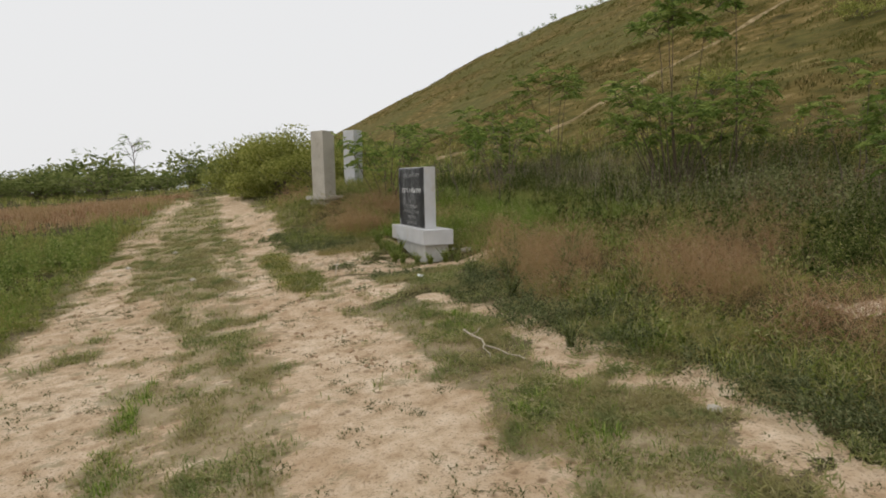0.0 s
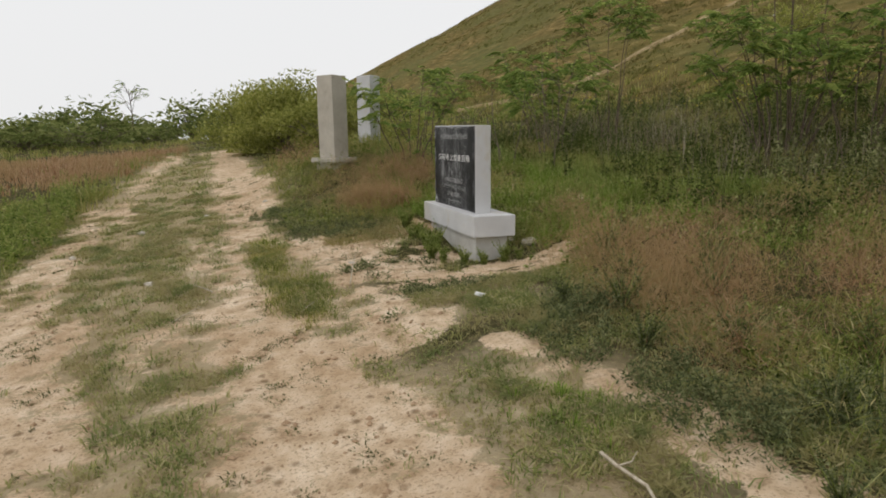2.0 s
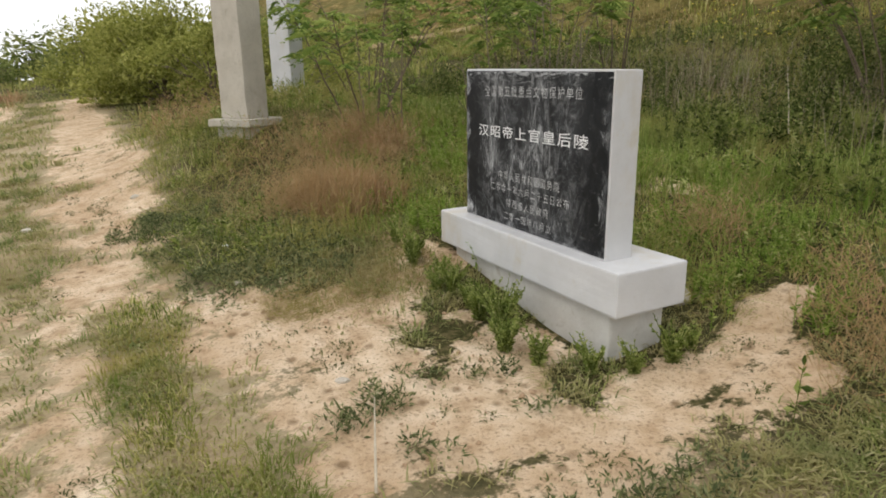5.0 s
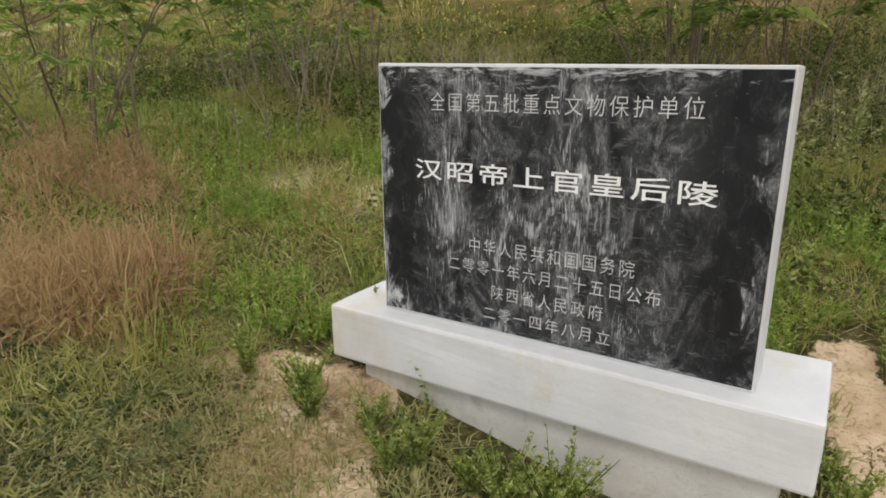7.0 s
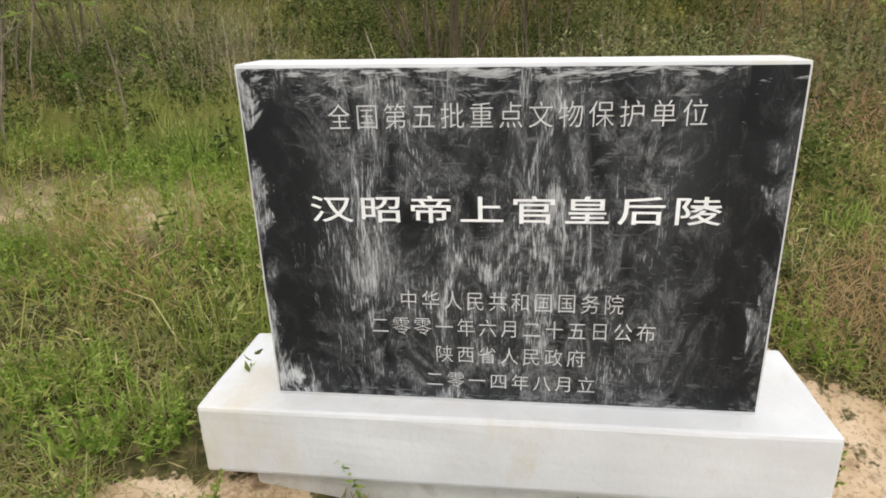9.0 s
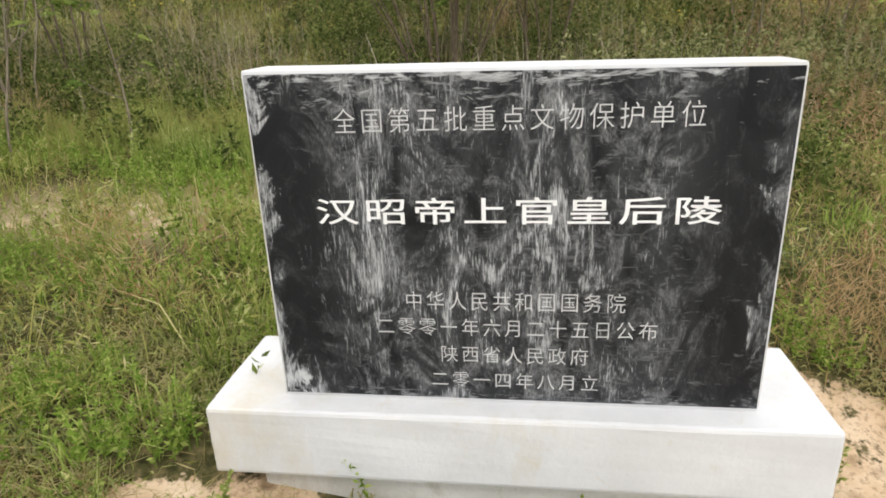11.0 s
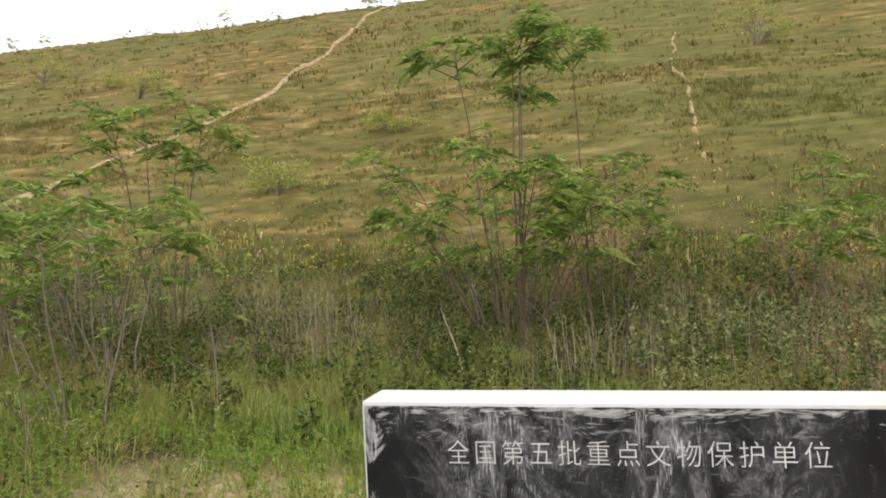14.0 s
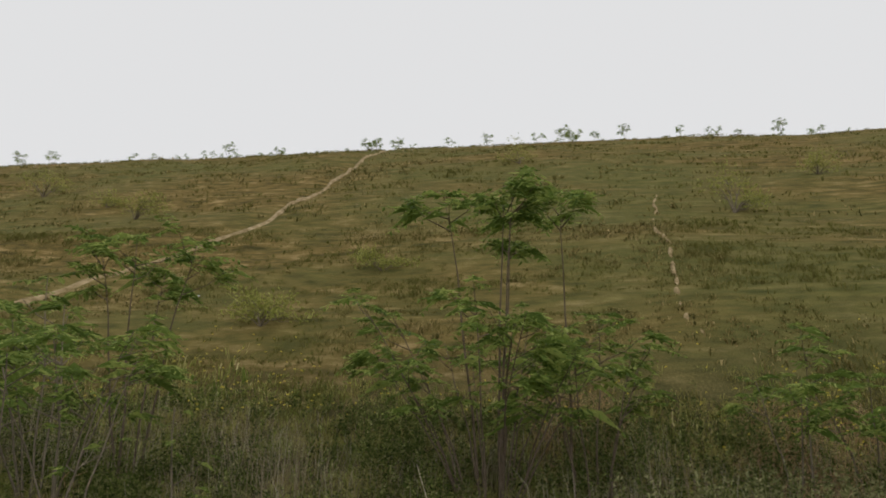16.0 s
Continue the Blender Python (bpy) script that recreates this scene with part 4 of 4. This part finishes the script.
def sapling(x, y, stems, height, spread, leaf, label, group="", bark=None, per_tip=3, bare_to=0.35, name="sapling", reach_out=1.0, even=0.62):
    """Slender stems that fork towards the top, with loose sprays of drooping compound leaves along the forks."""
    z = float(ground(x, y)) - 0.05
    thing = tagged(new(name), label, "sapling", group)
    thing.matrix_world = Matrix.Translation((x, y, z))
    tips, ways = [], []
    turn = rng.uniform(0, 6.283)
    for s in range(stems):
        az = turn + s * 2.4 + rng.normal(0, 0.3)
        h = height * rng.uniform(even, 1.0) if s else height
        r = spread * ((s + 0.5) / stems) ** 0.5 if stems > 1 else spread * 0.3
        foot = np.array([math.cos(az), math.sin(az), 0]) * 0.07 * stems ** 0.5
        n = 8
        t = np.linspace(0, 1, n)
        path = foot + np.stack([math.cos(az) * r * t ** 1.4, math.sin(az) * r * t ** 1.4, h * t], -1)
        path[1:, :2] += np.cumsum(rng.normal(0, 0.016, (n - 1, 2)), 0)
        r0 = 0.006 + 0.0035 * h
        limb = part("stem", fast_mesh("stem", *tube(path, np.linspace(r0, 0.004, n)), bark or M_BARK, True), thing)
        for b in range(4):
            q = rng.uniform(max(bare_to, 0.3), 0.92)
            p0 = np.array([np.interp(q, t, path[:, c]) for c in range(3)])
            ba = az + rng.normal(0, 1.3)
            bl = h * rng.uniform(0.08, 0.26) * reach_out
            p1 = p0 + np.array([math.cos(ba) * bl * 0.9, math.sin(ba) * bl * 0.9, bl * rng.uniform(0.3, 0.9)])
            mid = (p0 + p1) / 2 + np.array([math.cos(ba), math.sin(ba), -0.3]) * bl * 0.1
            part("branch", fast_mesh("branch", *tube([p0, mid, p1], [r0 * 0.5, r0 * 0.35, 0.003], 4), bark or M_BARK, True), limb)
            tips += [p1, mid * 0.5 + p1 * 0.5]
            ways += [ba, ba]
        tips += [path[-1], path[-1], path[-2] * 0.6 + path[-1] * 0.4]
        ways += [az, az + 2.1, az + 4.2]
    tips, ways = np.repeat(np.array(tips), per_tip, 0), np.repeat(np.array(ways), per_tip)
    base = tips + rng.normal(0, 0.02, tips.shape)
    az = ways + rng.normal(0, 1.1, len(base))
    el = rng.uniform(-0.1, 0.6, len(base))
    d = np.stack([np.cos(az) * np.cos(el), np.sin(az) * np.cos(el), np.sin(el)], -1)
    part("crown", fast_mesh("crown", *pinnate(base, d, leaf * rng.uniform(0.6, 1.3, len(base)), 6), M_LEAF), thing)
    return thing


BELT = "green compound-leaved sapling among weeds at the foot of the mound"
G = "saplings at the foot of the mound"
# the many-stemmed sapling behind the tablet, its taller neighbours up the slope, and the clumps to either side
sapling(7.4, 9.75, 17, 2.2, 1.2, 0.30, "spreading many-stemmed sapling with green compound leaves behind the tablet", G, per_tip=2, bare_to=0.6, even=0.62)
sapling(7.6, 9.75, 4, 3.35, 0.45, 0.32, "tall thin-stemmed sapling with leaf tufts at its tips", G, per_tip=3, bare_to=0.86, reach_out=0.6, even=0.88)
sapling(8.3, 9.0, 1, 3.35, 0.35, 0.32, "tall thin-stemmed sapling with leaf tufts at its tips", G, per_tip=4, bare_to=0.86, reach_out=0.6)
sapling(7.7, 8.8, 6, 2.0, 0.6, 0.30, BELT, G, per_tip=2, bare_to=0.5)
sapling(5.3, 12.7, 4, 1.9, 0.6, 0.30, "leafy sapling clump with grey stems beside a bare patch", G, M_TWIG, 2, 0.6)
sapling(6.0, 13.6, 7, 2.2, 0.85, 0.32, BELT, G, M_TWIG, 2, 0.5)
sapling(7.1, 13.6, 4, 2.75, 0.5, 0.32, "tall sapling with a leafy top among weeds", G, None, 3, 0.75, reach_out=0.8, even=0.8)
sapling(6.3, 15.2, 6, 2.0, 0.8, 0.32, BELT, G, None, 2, 0.45)
sapling(8.2, 6.75, 3, 1.6, 0.45, 0.30, "pale-stemmed sapling with drooping compound leaves", G, M_TWIG, 2, 0.55)
sapling(8.5, 5.9, 4, 1.3, 0.6, 0.30, BELT, G, M_TWIG, 2, 0.5)
sapling(7.3, 5.0, 4, 1.3, 0.6, 0.28, BELT, G, None, 2, 0.5)
sapling(8.6, 4.3, 4, 1.7, 0.6, 0.30, BELT, G, None, 2, 0.5)
sapling(2.75, 12.45, 7, 1.55, 0.95, 0.25, "leafy sapling with dark stems in front of the white pillar", "", None, 2, 0.5)
sapling(3.4, 14.2, 5, 1.5, 0.7, 0.27, "leafy sapling with dark stems near the white pillar", "", None, 2, 0.5)
sapling(4.33, 12.17, 3, 1.45, 0.35, 0.14, "grey forked sapling with few leaves", "", M_TWIG, 1, 0.5)
sapling(4.9, 11.5, 1, 1.2, 0.2, 0.12, "bare grey-stemmed sapling with few leaves", "", M_TWIG, 1)
sapling(3.7, 11.9, 1, 0.9, 0.2, 0.12, "bare grey-stemmed sapling with few leaves", "", M_TWIG, 1)
sapling(3.0, 12.0, 2, 1.2, 0.3, 0.14, "bare dark-stemmed sapling with few leaves", "", None, 1)


def bush(x, y, width, height, leaves, size, material, label, category="bush", group="", name="bush", seed=1, lobes=9, low=0.35):
    """A twiggy bush: branches from the root to uneven lobes of small leaves with gaps between."""
    z = float(ground(x, y)) - 0.05
    thing = tagged(new(name), label, category, group)
    thing.matrix_world = Matrix.Translation((x, y, z))
    r = np.random.default_rng(seed)
    tw, cl = [], []
    for i in range(lobes):
        a = r.uniform(0, 6.283)
        q = r.uniform(0.1, 1.0) ** 0.6
        c = np.array([math.cos(a) * q * width * 0.42, math.sin(a) * q * width * 0.42, height * r.uniform(low, 0.98) * (1.08 - 0.45 * q)])
        mid = c * np.array([0.4, 0.4, 0.55])
        tw.append(tube([(0, 0, 0), mid, c], [0.02 * height, 0.012 * height, 0.004 * height], 4))
        for _ in range(3):
            cc = c + r.normal(0, 0.16, 3) * np.array([width, width, height * 0.6])
            cc[2] = max(cc[2], 0.15 * height)
            tw.append(tube([mid, (mid + cc) / 2 + r.normal(0, 0.03, 3), cc], [0.008 * height, 0.006 * height, 0.002 * height], 3))
            cl.append(cc)
        cl.append(c)
    cl = np.array(cl)
    p = cl[r.integers(0, len(cl), leaves)] + np.clip(r.normal(0, 1, (leaves, 3)), -1.7, 1.7) * np.array([width * 0.10, width * 0.10, height * 0.10])
    p[:, 2] = np.maximum(p[:, 2], 0.02)
    d = r.normal(size=(leaves, 3))
    d[:, 2] = np.abs(d[:, 2])
    d /= np.linalg.norm(d, axis=1)[:, None]
    s = np.cross(d, r.normal(size=d.shape))
    s /= np.linalg.norm(s, axis=1)[:, None]
    ll = size * r.uniform(0.5, 1.4, leaves)
    part("trunk", fast_mesh("trunk", *joined(tw), M_TWIG, True), thing)
    part("foliage", fast_mesh("foliage", *diamonds(p, d, s, ll, ll * 0.4), material), thing)
    return thing


OL = "olive-yellow feathery bush beside the track"
bush(1.35, 21.5, 2.7, 2.05, 17000, 0.10, M_OLIVE, OL, seed=3, lobes=14, low=0.08)
bush(2.1, 19.0, 2.0, 1.7, 9000, 0.11, M_OLIVE, OL, seed=4, lobes=12, low=0.08)
bush(0.2, 26.0, 2.4, 2.0, 5000, 0.12, M_OLIVE, OL, seed=5, lobes=12, low=0.08)
bush(3.6, 18.2, 2.2, 1.5, 5000, 0.10, M_OLIVE, OL, seed=6, lobes=12, low=0.08)
H = "small olive shrub on the grassy mound"
for i, (bx, by, bw, bh) in enumerate(((13.2, 15.5, 1.5, 0.95), (24.0, 27.8, 2.2, 1.5), (29.0, 38.0, 2.6, 1.8), (24.3, 3.3, 2.0, 1.7), (17.4, 14.2, 1.6, 0.8), (27, 32, 1.8, 1.0), (36, 12, 2.2, 1.2), (31, -2, 2.0, 1.2))):
    bush(bx, by, bw, bh, 900, 0.10, M_OLIVE, H, "shrub", "shrubs on the mound", "shrub", 20 + i, 7)

# the hedge of bushes that closes the view beyond the track
HEDGE = [bush(-30 + 3 * i, 50, 4.2, 2.5 + 0.3 * i, 760, 0.40, M_HEDGE, "dark green bush in a far hedge", "bush", "far hedge", "hedge_bush", 40 + i, 10) for i in range(4)]
k = 0
for hx in np.arange(-72, 10, 1.45):
    for row in (0, 1):
        px, py = hx + rng.normal(0, 0.5), 39 + 9 * row + 0.10 * abs(hx) + rng.normal(0, 1.2)
        if -2.2 < px < 1.0 and row == 0:
            continue
        sc = rng.uniform(0.5, 0.85) * (0.8 if row == 0 else 1.1)
        copy_thing(HEDGE[k % 4], pose(px, py, float(ground(px, py)) - 0.1, 0, 0, rng.uniform(0, 360)) @ Matrix.Diagonal((1.35 * sc, 1.35 * sc, 0.85 * sc, 1)))
        k += 1

# young trees that stand out above the hedge, and on the crest of the mound
def flat_tree(x, y, height, width, seed):
    """A slender trunk under a thin, flat, open crown."""
    r = np.random.default_rng(seed)
    thing = tagged(new("young_tree"), "slender young tree with a thin flat crown above the far hedge", "tree")
    thing.matrix_world = Matrix.Translation((x, y, float(ground(x, y)) - 0.1))
    t = np.linspace(0, 1, 6)
    trunk = np.stack([0.12 * np.sin(3 * t), 0.1 * t, height * 0.8 * t], -1)
    stem = part("trunk", fast_mesh("trunk", *tube(trunk, np.linspace(0.055, 0.02, 6), 6), M_BARK, True), thing)
    ends = []
    for b in range(13):
        q = r.uniform(0.58, 1.0)
        p0 = np.array([np.interp(q, t, trunk[:, c]) for c in range(3)])
        a = b * 2.4 + r.normal(0, 0.3)
        l = width * r.uniform(0.25, 0.55)
        p1 = np.array([math.cos(a) * l, math.sin(a) * l, height * r.uniform(0.78, 1.0) - 0.3 * height * (1 - q)])
        mid = p0 * 0.5 + p1 * 0.5 + np.array([0, 0, 0.05 * height])
        part("branch", fast_mesh("branch", *tube([p0, mid, p1], [0.018, 0.013, 0.006], 4), M_BARK, True), stem)
        ends += [p1, p1 * 0.75 + mid * 0.25, p1 * 0.4 + mid * 0.6]
    base = np.repeat(np.array(ends), 2, 0) + r.normal(0, 0.06, (len(ends) * 2, 3))
    a = r.uniform(0, 6.283, len(base))
    d = np.stack([np.cos(a), np.sin(a), r.uniform(-0.1, 0.4, len(base))], -1)
    part("crown", fast_mesh("crown", *pinnate(base, d, 0.36 * r.uniform(0.6, 1.2, len(base)), 4), M_LEAF), thing)
    return thing


far_tree = flat_tree(-6.7, 47.0, 4.3, 2.7, 5)
for tx, ty, s in ((-14.5, 49, 0.48), (-10.6, 49, 0.58), (-3.3, 49, 0.56), (-0.6, 49, 0.58), (-18, 49, 0.5), (-8.6, 49, 0.5)):
    copy_thing(far_tree, pose(tx, ty, float(ground(tx, ty)) - 0.1, 0, 0, tx * 77) @ Matrix.Scale(s, 4))
CL = "small sapling on the crest of the mound"
CRESTS = [sapling(59.0 + i, 40.0 + 3 * i, 2 + i, 1.3 + 0.3 * i, 0.6, 0.36, CL, "saplings on the crest", None, 2, 0.45, "crest_sapling") for i in range(3)]
for i in range(80):
    cy = -45 + 175 * rng.random()
    cy += 3.0 * math.sin(cy * 0.35)
    cx = CREST - 0.063 * cy - rng.uniform(0.5, 7.0)
    copy_thing(CRESTS[i % 3], pose(cx, cy, float(ground(cx, cy)) - 0.05, 0, 0, rng.uniform(0, 360)) @ Matrix.Scale(rng.uniform(0.35, 0.85), 4))


# ---- small things on the ground ----
def dead_branch():
    thing = tagged(new("dead_branch"), "bleached dry forked branch lying on the earth", "branch")
    z = lambda a, b: float(ground(a, b)) + 0.035
    main = ((1.625, 4.63, 0.06), (1.655, 4.55, 0.035), (1.69, 4.40, 0.03), (1.675, 4.31, 0.015), (1.735, 4.20, 0.01), (1.765, 4.08, 0.0), (1.81, 3.99, 0.005), (1.83, 3.93, 0.0))
    fork = ((1.68, 4.32, 0.02), (1.635, 4.24, 0.02), (1.65, 4.14, 0.005), (1.625, 4.07, 0.0))
    spur = ((1.655, 4.55, 0.035), (1.70, 4.52, 0.06), (1.73, 4.53, 0.09))
    v = joined([tube([(p, q, z(p, q) + u) for p, q, u in line], np.linspace(r, r * 0.45, len(line)), 6) for line, r in ((main, 0.009), (fork, 0.006), (spur, 0.005))])
    part("limb", fast_mesh("limb", *v, M_PALE, True), thing)


dead_branch()


def twig(x, y, az, length, up=0.2):
    z = float(ground(x, y)) + 0.01
    c, s = math.cos(az) * length, math.sin(az) * length
    me = fast_mesh("twig", *tube([(0, 0, 0), (c * 0.4, s * 0.4, up * length * 0.5), (c, s, up * length)], [0.006, 0.005, 0.002], 5), M_PALE, True)
    ob = tagged(new("twig", me), "bleached dry twig lying on the earth", "twig")
    ob.location = (x, y, z)


for tx, ty, ta, tl, tu in ((1.07, 7.74, 1.2, 0.24, 0.9), (-0.05, 8.1, 2.4, 0.22, 0.2), (-0.3, 7.4, 0.9, 0.3, 0.15), (0.62, 7.2, 0.8, 0.16, 0.3), (6.0, 9.95, 0.9, 0.33, 2.1)):
    twig(tx, ty, ta, tl, tu)


def stone(x, y, size, seed):
    bm = bmesh.new()
    bmesh.ops.create_icosphere(bm, subdivisions=2, radius=1.0)
    for v in bm.verts:
        v.co *= 1 + 0.35 * noise.noise(v.co * 1.3 + Vector((seed, 0, 0)))
        v.co = Vector((v.co.x * size, v.co.y * size * 0.75, v.co.z * size * 0.5))
    me = bpy.data.meshes.new("stone")
    bm.to_mesh(me)
    bm.free()
    me.materials.append(M_ROCK)
    ob = tagged(new("stone", me), "pale stone lying on the trodden earth", "stone", "stones on the track")
    ob.matrix_world = pose(x, y, float(ground(x, y)) + size * 0.15, 0, 0, seed * 50)


for i, (sx, sy, ss) in enumerate(((-1.05, 11.24, 0.055), (-0.62, 8.62, 0.06), (0.98, 9.8, 0.03), (3.0, 8.35, 0.10), (2.9, 8.6, 0.05), (-1.6, 10.2, 0.05), (-0.3, 11.9, 0.045), (0.5, 12.2, 0.04), (2.4, 2.75, 0.05), (1.2, 8.5, 0.03))):
    stone(sx, sy, ss, i + 1)


def clods(n):
    x, y = scatter(n, -2.2, 3.0, 1.0, 14.0, lambda a, b: step(0.5, 0.8, bareness(a, b)) * step(0.4, 0.7, fbm(a / 0.6, b / 0.6, 131)))
    x, y = x[clear_of_stones(x, y)], y[clear_of_stones(x, y)]
    s = 0.006 + 0.014 * rng.random(len(x)) ** 3
    c = np.stack([x, y, ground(x, y) + s * 0.3], -1)
    oct_v = np.array([(1, 0, 0), (0, 1, 0), (-1, 0, 0), (0, -1, 0), (0, 0, 0.8), (0, 0, -0.8)])
    v = c[:, None] + oct_v[None] * s[:, None, None] * rng.uniform(0.6, 1.4, (len(x), 6, 1))
    f = np.array([[0, 1, 4], [1, 2, 4], [2, 3, 4], [3, 0, 4], [1, 0, 5], [2, 1, 5], [3, 2, 5], [0, 3, 5]])[None] + np.arange(len(x))[:, None, None] * 6
    k = Nodes("earth_clod", 0.95, 0.1)
    k.base(k.ramp(k.noise(30, 3), (0.3, (0.30, 0.20, 0.12)), (0.7, (0.48, 0.34, 0.22))))
    stuff("earth_clods", (v.reshape(-1, 3), f.reshape(-1, 3)), k.m, "small crumbs of earth on the bare track", "clods")


clods(9000)


def foot_plant(x, y, h, n, material, label):
    """One leafy plant at the tablet's foot."""
    z = float(ground(x, y)) - 0.02
    stems, leaves = [], []
    for _ in range(n):
        az, l = rng.uniform(0, 6.283), h * rng.uniform(0.55, 1.0)
        r = l * rng.uniform(0.2, 0.6)
        path = np.array([(0, 0, 0), (math.cos(az) * r * 0.35, math.sin(az) * r * 0.35, l * 0.5), (math.cos(az) * r, math.sin(az) * r, l)])
        stems.append(tube(path, [0.003, 0.0025, 0.001], 4))
        t = rng.uniform(0.1, 1.0, 34)
        p = np.stack([np.interp(t, [0, 0.5, 1], path[:, c]) for c in range(3)], -1)
        d = unit(34, 0.1)
        ll = rng.uniform(0.014, 0.036, 34) * (1.25 - 0.7 * t)
        leaves.append(diamonds(p, d, sideways(d), ll, ll * 0.5))
    thing = tagged(new("weed_plant"), label, "weed")
    thing.location = (x, y, z)
    part("stalk", fast_mesh("stalk", *joined(stems), M_WEED), thing)
    part("foliage", fast_mesh("foliage", *joined(leaves), material), thing)


for px, py, ph, pn in ((2.06, 8.60, 0.30, 60), (1.98, 8.42, 0.22, 44), (2.02, 8.74, 0.24, 36), (2.04, 8.86, 0.18, 9), (2.04, 9.25, 0.18, 9), (1.96, 9.45, 0.22, 12), (2.05, 8.25, 0.20, 14), (2.2, 8.05, 0.2, 14), (2.55, 7.93, 0.22, 16), (2.35, 7.95, 0.18, 14), (2.02, 9.05, 0.22, 20), (2.0, 9.5, 0.24, 20), (2.0, 9.8, 0.24, 10), (2.72, 7.98, 0.15, 8), (1.95, 9.1, 0.18, 9)):
    foot_plant(px, py, ph, pn + 6, M_VERGE, "bushy green weed growing against the tablet's plinth")

scrap = tagged(new("plastic_scrap", block("plastic_scrap", (0.085, 0.05, 0.035), (0, 0, 0), M_LITTER, 0.01, (0, 0), 0.012)), "crumpled white plastic scrap in the weeds", "litter")
scrap.matrix_world = pose(1.89, 6.80, float(ground(1.89, 6.80)) + 0.04, 10, 20, 30)
for lx, ly in ((7.3, 14.6), (15.5, 18.6), (1.0, 10.4)):
    o = copy_thing(scrap, pose(lx, ly, float(ground(lx, ly)) + 0.04, 20, 10, lx * 40) @ Matrix.Scale(0.5 if ly < 12 else 1.0, 4))

# bushy weeds in the rough ground beside the track, and a thick rust-brown tussock behind the bare patch
for px, py, ph, pn in ((2.35, 6.35, 0.30, 26), (2.62, 6.05, 0.36, 30), (2.95, 6.55, 0.34, 26), (2.45, 5.55, 0.30, 26), (2.85, 5.25, 0.36, 28), (3.25, 5.95, 0.40, 28), (3.15, 7.15, 0.36, 24), (3.55, 6.35, 0.42, 26), (2.75, 4.55, 0.30, 24), (3.35, 4.85, 0.40, 26), (3.65, 7.65, 0.36, 22), (2.25, 4.05, 0.26, 22)):
    foot_plant(px, py, ph, pn, M_BLUE, "bushy grey-green weed in rough grass beside the track")
tx, ty = rng.normal(2.0, 0.17, 420), rng.normal(10.82, 0.18, 420)
keep = cover(tx, ty) > 0.3
tx, ty = tx[keep], ty[keep]
stuff("rust_grass", clumps(tx, ty, 0.07, 12, rng.uniform(0.18, 0.42, len(tx)), 0.006, 1.3), M_RUST, "thick rust-brown tussock behind the bare earth", "grass")
bx, by = rng.normal(1.68, 0.22, 300), rng.normal(9.45, 0.24, 300)
stuff("straggling_growth", clumps(bx, by, 0.05, 9, rng.uniform(0.02, 0.09, len(bx)), 0.006, 1.6), M_TURF, "thin straggling grass over bare earth by the plinth", "grass")
